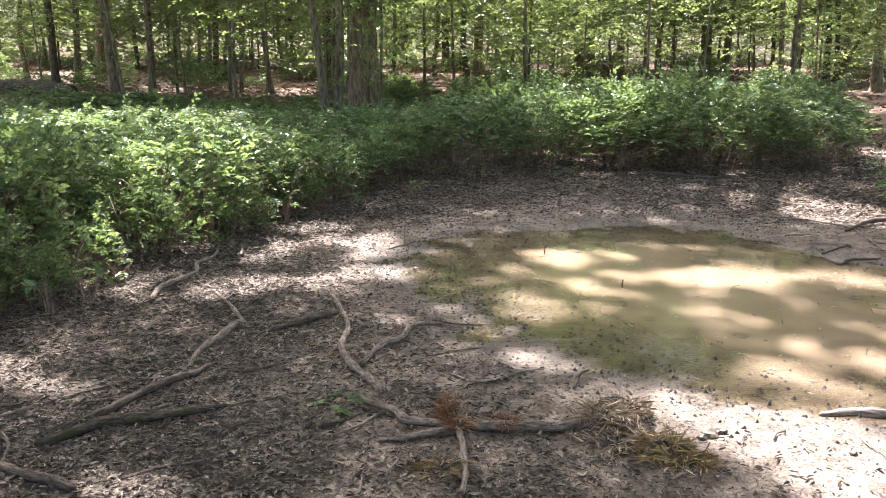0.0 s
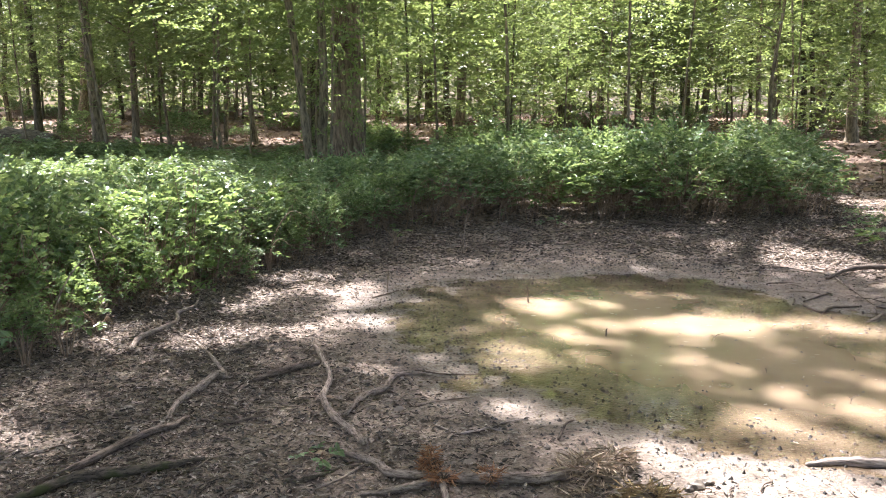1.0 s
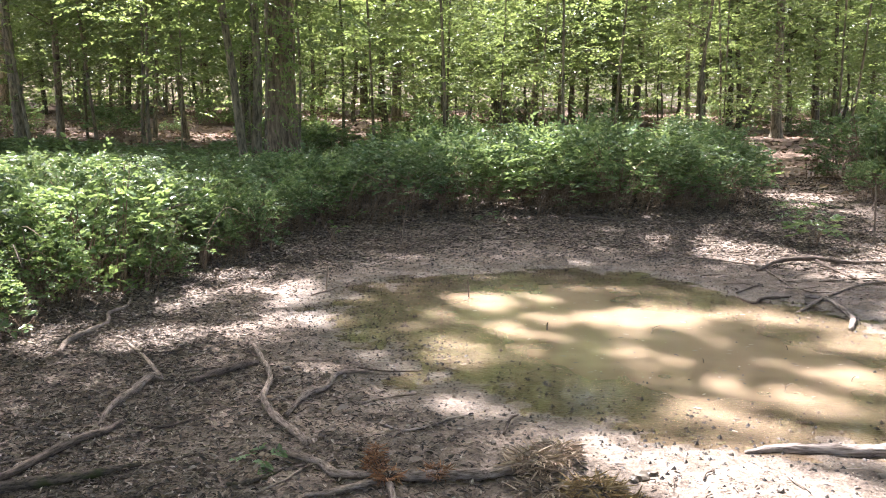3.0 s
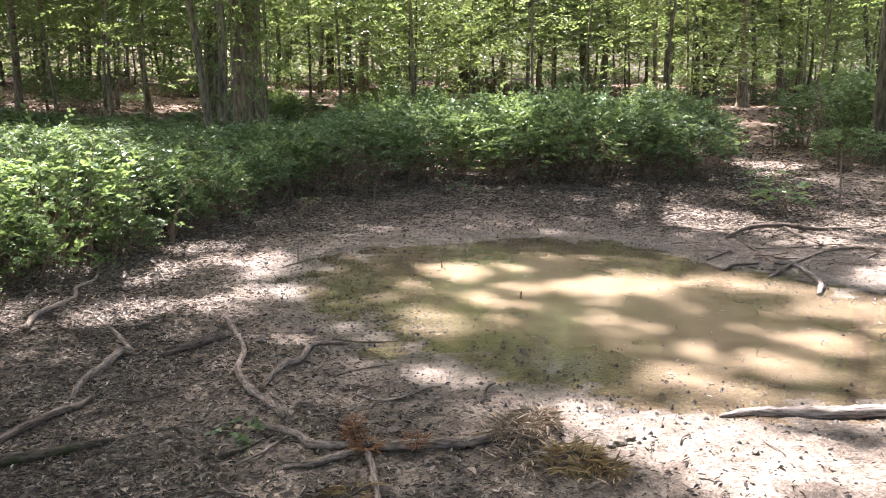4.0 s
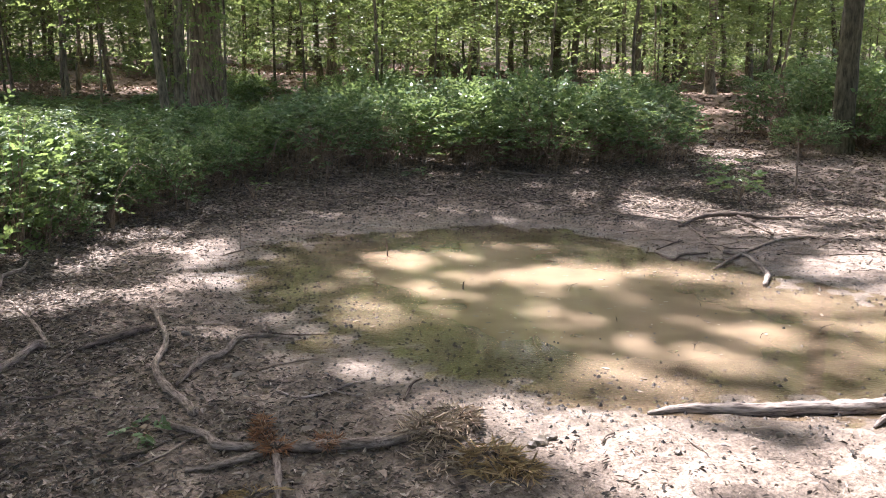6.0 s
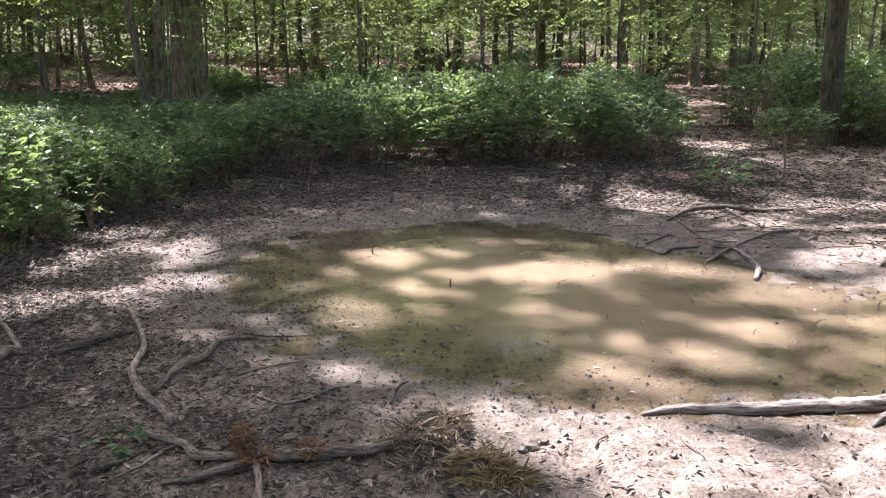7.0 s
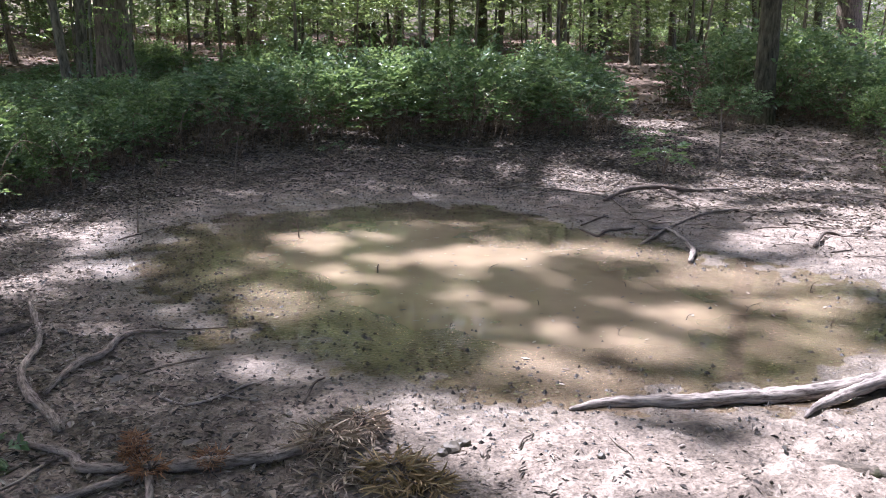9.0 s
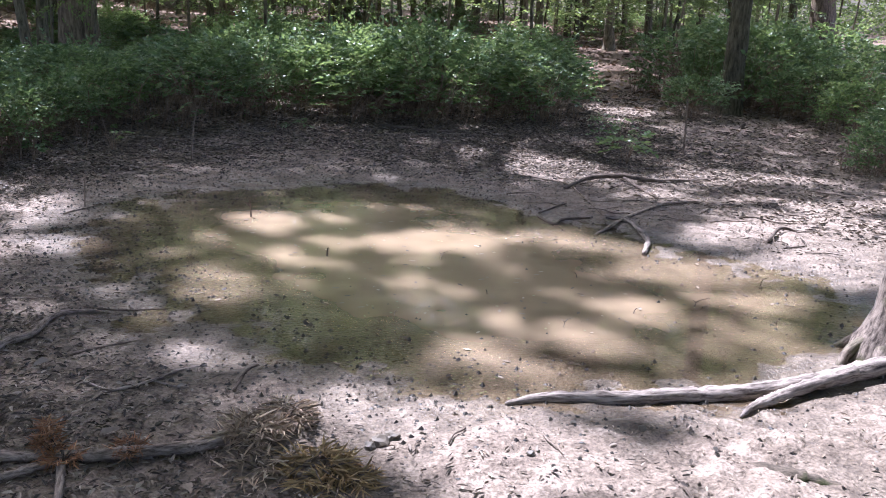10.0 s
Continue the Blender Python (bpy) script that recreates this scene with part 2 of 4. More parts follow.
def tube(pts, radii, sides=8, per=5, rough=0.12, seed=0, knots=0.0):
    """A bent, uneven round bar through the points, closed at both ends."""
    C = curve_points(pts, per)
    n = len(C)
    R = np.interp(np.linspace(0, 1, n), np.linspace(0, 1, len(radii)), radii)
    rng = np.random.default_rng(seed)
    R = R * (1 + rough * rng.uniform(-1, 1, n))
    if knots:
        R = R * (1 + knots * (rng.random(n) > 0.86))
    T = np.gradient(C, axis=0)
    T /= np.linalg.norm(T, axis=1)[:, None] + 1e-9
    ref = np.array([0, 0, 1.0]) if abs(T[:, 2]).mean() < 0.8 else np.array([1.0, 0, 0])
    A = np.cross(T, ref)
    A /= np.linalg.norm(A, axis=1)[:, None] + 1e-9
    B = np.cross(T, A)
    a = np.arange(sides) / sides * 2 * np.pi
    rr = R[:, None] * (1 + rough * 0.8 * rng.uniform(-1, 1, (n, sides)))
    V = C[:, None] + rr[..., None] * (np.cos(a)[None, :, None] * A[:, None] + np.sin(a)[None, :, None] * B[:, None])
    V = V.reshape(-1, 3)
    i, j = np.meshgrid(np.arange(n - 1), np.arange(sides), indexing="ij")
    k = (j + 1) % sides
    F = np.stack([i * sides + j, i * sides + k, (i + 1) * sides + k, (i + 1) * sides + j], -1).reshape(-1, 4)
    V = np.vstack([V, C[0] - T[0] * R[0] * 0.3, C[-1] + T[-1] * R[-1] * 0.3])
    s, e = len(V) - 2, len(V) - 1
    caps = []
    for q in range(0, sides, 2):
        caps.append([s, (q + 2) % sides, (q + 1) % sides, q])
        o = (n - 1) * sides
        caps.append([e, o + q, o + (q + 1) % sides, o + (q + 2) % sides])
    arc = np.concatenate([[0], np.cumsum(np.linalg.norm(np.diff(C, axis=0), axis=1))]) + rng.uniform(0, 50)
    G = np.stack([R[:, None] * np.cos(a), R[:, None] * np.sin(a), np.repeat(arc[:, None], sides, 1)], -1).reshape(-1, 3)
    G = np.vstack([G, [[0, 0, arc[0]], [0, 0, arc[-1]]]])
    return V, np.vstack([F, np.array(caps)]), G


def unit(a):
    return a / (np.linalg.norm(a, axis=-1, keepdims=True) + 1e-9)


def leaves(P, D, N, L, W, fold=0.18, droop=0.12):
    """Folded leaves: places of their stalks, directions, normals, lengths and widths."""
    D = unit(D)
    S = unit(np.cross(D, N))
    N = np.cross(S, D)
    L, W = np.broadcast_to(L, len(P))[:, None], np.broadcast_to(W, len(P))[:, None]
    up = fold * W * N
    pts = [P, P + 0.32 * L * D - 0.5 * W * S + up, P + 0.72 * L * D - 0.36 * W * S + up * 0.7 - droop * 0.4 * L * N,
           P + L * D - droop * L * N, P + 0.72 * L * D + 0.36 * W * S + up * 0.7 - droop * 0.4 * L * N, P + 0.32 * L * D + 0.5 * W * S + up]
    V = np.stack(pts, 1).reshape(-1, 3)
    b = np.arange(len(P))[:, None] * 6
    F = np.stack([b + [[0, 3, 2, 1]], b + [[0, 5, 4, 3]]], 1).reshape(-1, 4)
    return V, F


def sprays(O, D, length, count, leaf, rng, wide=0.55, lift=0.5):
    """Flat sprays of leaves along twigs that start at O and run along D."""
    n = len(O)
    D = unit(D)
    up = np.array([0, 0, 1.0]) + rng.normal(0, 0.28, (n, 3))
    side = unit(np.cross(D, up))
    nor = np.cross(side, D)
    s = (np.arange(count) + 0.5) / count
    length = np.broadcast_to(length, n)
    P = O[:, None] + D[:, None] * (length[:, None] * s[None])[..., None]
    P[..., 2] -= (length[:, None] * 0.22 * s[None] ** 2)
    sign = np.where(np.arange(count) % 2 == 0, 1.0, -1.0)[None, :, None]
    ang = rng.uniform(0.6, 1.2, (n, count, 1))
    d = D[:, None] * np.cos(ang) + side[:, None] * sign * np.sin(ang) + rng.normal(0, 0.12, (n, count, 3))
    nn = nor[:, None] + rng.normal(0, lift, (n, count, 3))
    L = leaf * rng.uniform(0.65, 1.25, n * count)
    return leaves(P.reshape(-1, 3), d.reshape(-1, 3), nn.reshape(-1, 3), L, L * wide)


# ---- ground and pond ----
POND = [(-0.46, 6.6), (-0.33, 7.35), (0.44, 7.81), (1.44, 8.1), (2.18, 7.89), (2.66, 7.18), (3.03, 6.56), (3.3, 6.11), (3.5, 5.63),
        (3.8, 5.2), (3.95, 4.76), (4.0, 4.36), (3.8, 4.03), (3.22, 3.77), (2.61, 3.6), (1.96, 3.6), (1.58, 3.55), (1.34, 3.6),
        (1.15, 3.8), (0.75, 4.15), (0.42, 4.55), (0.1, 5.0), (-0.19, 5.62)]


def pond_distance(x, y):
    """Metres from the shore, negative in the pond."""
    best = np.full(x.shape, 1e9)
    inside = np.zeros(x.shape, bool)
    for (ax, ay), (bx, by) in zip(POND, POND[1:] + POND[:1]):
        dx, dy = bx - ax, by - ay
        s = np.clip(((x - ax) * dx + (y - ay) * dy) / (dx * dx + dy * dy), 0, 1)
        best = np.minimum(best, np.hypot(x - ax - s * dx, y - ay - s * dy))
        cross = (ay > y) != (by > y)
        inside ^= cross & (x < dx * (y - ay) / (dy if dy else 1e-9) + ax)
    return np.where(inside, -best, best)


def smooth(a, b, v):
    s = np.clip((v - a) / (b - a), 0, 1)
    return s * s * (3 - 2 * s)


# trodden hollows with raised rims in the soft mud
hr = np.random.default_rng(64)
HOLLOWS = [(float(hr.uniform(0.9, 3.3)), float(hr.uniform(2.45, 3.45)), float(hr.uniform(0.04, 0.085)), float(hr.uniform(0.008, 0.022))) for _ in range(46)]
HOLLOWS += [(float(hr.uniform(3.6, 6.2)), float(hr.uniform(5.6, 9.0)), float(hr.uniform(0.06, 0.12)), float(hr.uniform(0.01, 0.025))) for _ in range(30)]


def ground_z(x, y):
    x, y = np.asarray(x, float), np.asarray(y, float)
    d = pond_distance(x, y) + 0.22 * (vnoise(x * 1.7, y * 1.7, 3) - 0.5) + 0.1 * (vnoise(x * 5, y * 5, 4) - 0.5)
    z = np.where(d < 0, np.maximum(0.042 * d, -0.12), 0.032 * smooth(-0.02, 0.6, d) + 0.012 * smooth(0.4, 3.0, d))
    z = z + 0.16 * smooth(8.6, 12, y) + 0.12 * smooth(-2.2, -4.5, x) * smooth(2, 5, y)
    rise = np.maximum(0, y - 10)
    z = z + 0.035 * rise * rise / (rise + 4) * np.clip(1 - (rise - 60) / 200, 0.3, 1)
    near = 1 - smooth(14, 20, np.hypot(x, y - 4))
    z = z + near * (0.020 * (vnoise(x * 3, y * 3, 5) - 0.5) + 0.016 * (vnoise(x * 9, y * 9, 6) - 0.5) + 0.015 * (vnoise(x * 20, y * 20, 7) - 0.5) * smooth(-0.25, 0.2, d))
    for cx, cy, r, deep in HOLLOWS:
        q = ((x - cx) ** 2 + ((y - cy) * 1.3) ** 2) / (r * r)
        z = z - deep * np.exp(-q * 2.2) + 0.45 * deep * np.exp(-((np.sqrt(q) - 1.25) * 2.6) ** 2)
    z = z + (1 - near) * 0.5 * (vnoise(x * 0.15, y * 0.15, 8) - 0.5)
    return z


def gz(x, y):
    return float(ground_z(np.array([x]), np.array([y]))[0])


def stretch(lo, hi, step, far, grow):
    mid = np.arange(lo, hi + step / 2, step)
    a, s = [], step
    v = hi
    while v < far:
        s *= grow
        v += s
        a.append(v)
    b, s = [], step
    v = lo
    while v > -far:
        s *= grow
        v -= s
        b.append(v)
    return np.concatenate([b[::-1], mid, a])


gx, gy = stretch(-4.6, 6.2, 0.032, 900, 1.09), stretch(2.2, 10.6, 0.032, 900, 1.09)
X, Y = np.meshgrid(gx, gy, indexing="ij")
V = np.stack([X, Y, ground_z(X.ravel(), Y.ravel()).reshape(X.shape)], -1).reshape(-1, 3)
nx, ny = X.shape
i, j = np.meshgrid(np.arange(nx - 1), np.arange(ny - 1), indexing="ij")
F = np.stack([i * ny + j, (i + 1) * ny + j, (i + 1) * ny + j + 1, i * ny + j + 1], -1).reshape(-1, 4)
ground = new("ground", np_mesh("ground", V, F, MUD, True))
tagged(ground, "grey-brown mud and leaf-strewn forest floor", "ground", kind="structure")

wx, wy = np.arange(-1.3, 4.7, 0.04), np.arange(2.9, 8.9, 0.04)
WX, WY = np.meshgrid(wx, wy, indexing="ij")
i, j = np.meshgrid(np.arange(len(wx) - 1), np.arange(len(wy) - 1), indexing="ij")
wet = pond_distance(WX[:-1, :-1] + 0.02, WY[:-1, :-1] + 0.02) < 0.5
i, j, m = i[wet], j[wet], len(wy)
wf = np.stack([i * m + j, (i + 1) * m + j, (i + 1) * m + j + 1, i * m + j + 1], -1)
used, wf = np.unique(wf, return_inverse=True)
wv = np.stack([WX.ravel(), WY.ravel(), np.zeros(WX.size)], -1)[used]
deep = -ground_z(wv[:, 0], wv[:, 1])
water_mesh = np_mesh("pond_water", wv, wf.reshape(-1, 4), WATER, True)
water_mesh.attributes.new("depth", "FLOAT", "POINT").data.foreach_set("value", deep.astype(np.float32))
water = new("pond_water", water_mesh)
tagged(water, "still muddy brown woodland pond water", "water", kind="structure")


# ---- shrubs ----
def shrub_parts(seed, leaf_len, n_sprays, count, low=0.22, wide=0.55):
    """Stems and leaves of a shrub about 1 m high and 1.5 m across."""
    rng = np.random.default_rng(seed)
    th, u = rng.uniform(0, 2 * np.pi, n_sprays), rng.random(n_sprays)
    h = low + (0.97 - low) * rng.random(n_sprays) ** 0.8
    rad = 0.76 * np.sqrt(np.clip(1 - ((h - 0.42) / 0.62) ** 2, 0.05, 1)) * (0.45 + 0.55 * u ** 0.5)
    rad *= 0.75 + 0.5 * vnoise(th * 1.6, h * 4, seed)
    O = np.stack([rad * np.cos(th), rad * np.sin(th), h * (0.85 + 0.3 * vnoise(th * 2, u * 0 + 3, seed + 9))], -1)
    D = np.stack([np.cos(th + rng.normal(0, 0.6, n_sprays)), np.sin(th + rng.normal(0, 0.6, n_sprays)), rng.uniform(-0.1, 0.75, n_sprays)], -1)
    # a few long shoots break the outline
    k = n_sprays // 14
    D[:k, 2] += 1.3
    O[:k, 2] += 0.05
    crown = sprays(O, D, np.where(np.arange(n_sprays) < k, 0.42, rng.uniform(0.10, 0.30, n_sprays)), count, leaf_len, rng, wide, 0.5)
    stems = []
    for s in range(16):
        a, r = rng.uniform(0, 2 * np.pi), rng.uniform(0.25, 0.7)
        b = a + rng.normal(0, 0.5)
        top = rng.uniform(0.55, 0.98)
        stems.append(tube([(0.12 * math.cos(a), 0.12 * math.sin(a), -0.08), (0.3 * r * math.cos(a), 0.3 * r * math.sin(a), top * 0.45),
                           (r * 0.7 * math.cos(b), r * 0.7 * math.sin(b), top * 0.85), (r * math.cos(b), r * math.sin(b), top)],
                          (0.009, 0.006, 0.003), 4, 3, 0.1, seed * 31 + s))
    for s in range(80):
        a = rng.uniform(0, 2 * np.pi)
        r = rng.uniform(0.2, 0.82)
        stems.append(tube([(r * math.cos(a), r * math.sin(a), -0.05), (r * 1.06 * math.cos(a + 0.15), r * 1.06 * math.sin(a + 0.15), 0.3),
                           (r * 1.2 * math.cos(a + 0.3), r * 1.2 * math.sin(a + 0.3), rng.uniform(0.35, 0.75))], (0.005, 0.002), 4, 2, 0.1, seed * 57 + s))
    # withered leaves low on the twigs
    m = 70
    th, rad = rng.uniform(0, 2 * np.pi, m), 0.85 * np.sqrt(rng.random(m))
    O = np.stack([rad * np.cos(th), rad * np.sin(th), rng.uniform(0.02, 0.36, m)], -1)
    withered = sprays(O, np.stack([np.cos(th), np.sin(th), rng.uniform(-0.5, 0.9, m)], -1), 0.16, 5, 0.05, rng, 0.4, 0.9)
    return crown, stems[:5], joined(stems[5:]), withered


SHRUBS = []
for seed in range(9):
    crown, stems, rest, withered = shrub_parts(seed + 11, (0.064, 0.076, 0.070)[seed % 3], (400, 300, 340)[seed % 3], 7, (0.20, 0.34, 0.08)[seed % 3], 0.64)
    SHRUBS.append([("foliage", np_mesh("foliage", *crown, LEAF_SHRUB if seed < 6 else LEAF_LIGHT))]
                  + [("stem", np_mesh("stem", *s, TWIG, True)) for s in stems] + [("brushwood", np_mesh("brushwood", *rest, TWIG, True)), ("withered_leaves", np_mesh("withered_leaves", *withered, LEAF_BROWN))])


def shrub(x, y, size, kind, turn, label, flat=1.0):
    ob = thing("shrub", (x, y, gz(x, y) - 0.02), label, "shrub", "shrubs round the pond", turn, size)
    ob.scale = (size, size, size * flat)
    for name, me in SHRUBS[kind]:
        c = new(name, me)
        c.parent = ob
        if name != "stem":
            c["kind"] = "stuff"
    return ob


rng = np.random.default_rng(5)
spots = []
for k in range(6000):
    x, y = rng.uniform(-13, 5.8), rng.uniform(2.4, 18.5)
    if x > -3.2 and y < np.interp(x, [-3.2, -2.75, -2.2, -1.5, -0.2, 1.3, 2.8, 4.2, 5.9], [6.6, 7.9, 9.2, 10.6, 11.1, 11.3, 11.6, 11.8, 12.0]):
        continue
    if x < -3.1 and y < 0.6 * (-x) + 0.6:
        continue
    near = 0.55 if y < 9 else 0.78
    if all((x - a) ** 2 + (y - b) ** 2 > near ** 2 for a, b in spots):
        spots.append((x, y))
for x, y in spots:
    centre = math.exp(-((x - 3.2) / 2.0) ** 2 - ((y - 13) / 2.2) ** 2)
    if rng.random() < 0.13 and y > 8:
        continue
    size = (0.55 + 0.32 * rng.random() + 0.02 * max(0, y - 6) if x < -0.5 else 0.68 + 0.36 * rng.random()) + 0.28 * centre
    drop = 0.041 - 0.032 * float(smooth(-1.0, 1.5, x)) + 0.006 * float(smooth(3.8, 5.4, x))
    high = (1.47 - drop * math.hypot(x, y) - gz(x, y)) * rng.uniform(0.58, 1.06)
    kind = int(rng.choice([1, 4, 7])) if y > 10.5 and x > -0.8 and rng.random() < 0.4 else int(rng.integers(0, 9))
    shrub(x, y, size, kind, float(rng.uniform(0, 360)), "leafy green woodland shrub growing at the pond bank", float(np.clip(high / size / 1.08, 0.45, 1.5)))
for x, y, s, kd in [(7.4, 12.3, 0.6, 4), (9.5, 12.4, 0.9, 3), (9.3, 13.8, 1.5, 5), (7.7, 8.5, 0.6, 5), (8.6, 9.2, 0.8, 3), (9.0, 14.3, 0.9, 0), (9.3, 10.9, 0.8, 6), (10.2, 12.2, 1.1, 5), (10.3, 10.2, 0.8, 1),
                    (11.3, 11.5, 1.0, 2), (9.6, 14.2, 1.3, 6), (11.2, 14.0, 1.2, 5), (12.6, 13.0, 1.2, 6), (8.9, 15.5, 1.2, 5), (10.4, 16.2, 1.3, 0), (12.5, 16.0, 1.3, 6),
                    (5.9, 15.0, 0.9, 2), (5.0, 15.8, 0.9, 3), (6.2, 16.8, 1.0, 6), (4.4, 17.2, 0.9, 1), (7.0, 18.4, 0.9, 5), (12.2, 9.6, 0.8, 2), (13.6, 11.2, 1.0, 4)]:
    shrub(x, y, s, kd, float(rng.uniform(0, 360)), "leafy green shrub beside the woodland path")


for x, y, s, kd in [(-3.35, 3.9, 0.42, 7), (-2.95, 4.5, 0.36, 8), (-2.75, 5.0, 0.34, 6), (-3.5, 4.6, 0.5, 2), (-2.75, 5.7, 0.4, 7), (-2.6, 7.15, 0.85, 8), (-2.75, 6.4, 0.55, 6), (-3.9, 4.2, 0.55, 0),
                    (-2.2, 7.6, 0.45, 8), (-1.8, 8.6, 0.4, 7), (-4.3, 5.2, 0.7, 7), (-1.8, 9.2, 0.58, 1), (-1.4, 10.1, 0.6, 4), (-0.95, 11.0, 0.6, 7), (-2.2, 8.4, 0.6, 3), (-1.6, 9.7, 0.55, 2), (-1.1, 10.6, 0.5, 1)]:
    shrub(x, y, s, kd, float(rng.uniform(0, 360)), "low light-green leafy shrub at the litter edge")


# ---- trees ----
def trunk_geo(height, r, lean, seed, flare=1.5, sides=12, bend=0.15):
    rng = np.random.default_rng(seed)
    pts, rad = [], []
    for h in (-0.3, 0.0, 0.25, 0.8, 2, 4, 7, 11, height):
        w = bend * min(1, max(0, h) / 3)
        pts.append((lean * max(0, h) + rng.normal(0, w) * min(r, 0.07) * 3, rng.normal(0, w) * min(r, 0.07) * 3, h))
        rad.append(r * (flare if h <= 0 else 1.25 if h < 0.5 else 1.06 if h < 1 else 1.0) * (1 - 0.6 * max(0, h) / height))
    return tube(pts, rad, sides, 3, 0.05, seed)


def limb_geo(height, r, lean, seed, lo, count, reach):
    rng = np.random.default_rng(seed)
    out = []
    for k in range(count):
        h, a = rng.uniform(lo, height * 0.85), rng.uniform(0, 2 * math.pi)
        l = reach * rng.uniform(0.5, 1)
        x0 = lean * h
        out.append(tube([(x0, 0, h), (x0 + 0.5 * l * math.cos(a), 0.5 * l * math.sin(a), h + 0.28 * l), (x0 + l * math.cos(a + 0.2), l * math.sin(a + 0.2), h + 0.45 * l)],
                        (r * 0.32, r * 0.2, r * 0.06), 5, 3, 0.1, seed * 17 + k))
    return out


def crown_geo(seed, lo, hi, reach, n_sprays, count, leaf, length, layers=9):
    """Foliage in loose, level layers between two heights."""
    rng = np.random.default_rng(seed)
    lay = rng.uniform(lo, hi, layers)
    pick = rng.integers(0, layers, n_sprays)
    off = rng.uniform(0, 2 * np.pi, layers)
    th = off[pick] + rng.normal(0, 1.1, n_sprays)
    s = (lay[pick] - lo) / (hi - lo)
    rad = reach * (1.0 - 0.55 * s) * rng.random(n_sprays) ** 0.6
    O = np.stack([rad * np.cos(th), rad * np.sin(th), lay[pick] + rad * 0.22 + rng.normal(0, 0.25, n_sprays)], -1)
    a = th + rng.normal(0, 0.7, n_sprays)
    D = np.stack([np.cos(a), np.sin(a), rng.uniform(-0.25, 0.35, n_sprays)], -1)
    return sprays(O, D, rng.uniform(0.5, 1.0, n_sprays) * length, count, leaf, rng, 0.6, 0.35)


LOW_CROWNS = [np_mesh("crown", *crown_geo(100 + s, 0.9, 10, 2.8, 900, 11, 0.115, 0.75, 18), LEAF_TREE) for s in range(5)]
# mostly unseen upper crowns, added to shade the floor and mask reflected sky
HIGH_CROWNS = [np_mesh("crown", *crown_geo(200 + s, 8, 17, 4.4, 620, 12, 0.30, 1.5, 12), LEAF_TREE) for s in range(4)]


def tree(x, y, r, lean, seed, mat, label, crowns, height=17.0, limbs=(3.0, 7, 2.2), bend=0.15, flare=1.5):
    ob = thing("tree", (x, y, gz(x, y)), label, "tree", "forest trees")
    part("trunk", trunk_geo(height, r, lean, seed, flare, 14 if r > 0.3 else 10, bend), mat, ob)
    for g in limb_geo(height, r, lean, seed + 1, *limbs):
        part("limb", g, mat, ob)
    for me, sc, turn, lift in crowns:
        c = new("crown", me)
        c.parent = ob
        c.matrix_basis = pose(lean * 5, 0, lift, 0, 0, turn) @ Matrix.Diagonal((sc, sc, 1, 1))
    return ob


TREES = [
    (-12.01, 24.23, 0.13, -0.016), (-8.61, 20.28, 0.13, -0.048), (-9.66, 25.37, 0.12, 0.015), (-15.44, 32.91, 0.15, 0.046),
    (-17.71, 40.02, 0.24, 0.073), (-6.64, 27.92, 0.10, -0.084), (-9.78, 46.80, 0.15, -0.074), (-2.64, 15.6, 0.085, -0.125), (-2.48, 15.75, 0.10, -0.004),
    (-4.20, 25.33, 0.26, 0.032), (0.20, 34.96, 0.24, 0.018), (5.39, 43.13, 0.35, 0.011),
    (12.66, 46.79, 0.33, -0.037), (11.17, 38.38, 0.19, 0.058), (13.01, 34.98, 0.19, -0.013), (15.31, 36.38, 0.13, -0.057),
    (12.66, 27.10, 0.18, -0.029), (18.50, 43.18, 0.25, 0.010), (-1.47, 46.79, 0.25, 0.004), (19.80, 38.36, 0.20, -0.051),
    (27.2, 35.6, 0.60, -0.05), (29.6, 41.2, 0.27, -0.05),
]
rng = np.random.default_rng(8)
# no upper crown is given where it would shade the pond shrubs
for n, (x, y, r, lean) in enumerate(TREES):
    big = r > 0.4
    tree(x, y, r * (1.0 if big else 0.86), lean, 300 + 3 * n, BARK_BIG if big else (BARK if n % 3 else BARK_DARK),
         "thick old forest tree with furrowed bark" if big else "slender forest tree with grey-brown bark",
         ([(HIGH_CROWNS[n % 4], 1.0, float(rng.uniform(0, 360)), 0.0)] if (y < 29 or big or n % 2) and not (-10 < x < 6 and y < 27) else []) + ([(LOW_CROWNS[n % 5], 0.9, float(rng.uniform(0, 360)), 0.6)] if not big else []),
         limbs=(3.0, 7, 2.2) if not big else (6.0, 8, 4.0))
SAPLINGS = [(-3.9, 22.6, 0.035, 0.02), (-1.3, 23.6, 0.04, -0.03), (-6.4, 22.3, 0.04, 0.03), (1.6, 24.5, 0.035, 0.02), (-8.23, 24.23, 0.04, -0.077), (-11.25, 34.99, 0.07, 0.033), (-8.04, 29.42, 0.06, 0.045), (-13.08, 43.17, 0.14, 0.034), (-3.95, 48.41, 0.10, 0.020),
            (2.14, 46.77, 0.10, 0.015), (3.25, 48.41, 0.10, -0.009), (7.87, 46.00, 0.13, -0.023), (10.33, 48.43, 0.10, -0.008), (15.68, 38.39, 0.14, -0.036), (17.55, 36.35, 0.11, -0.054)]
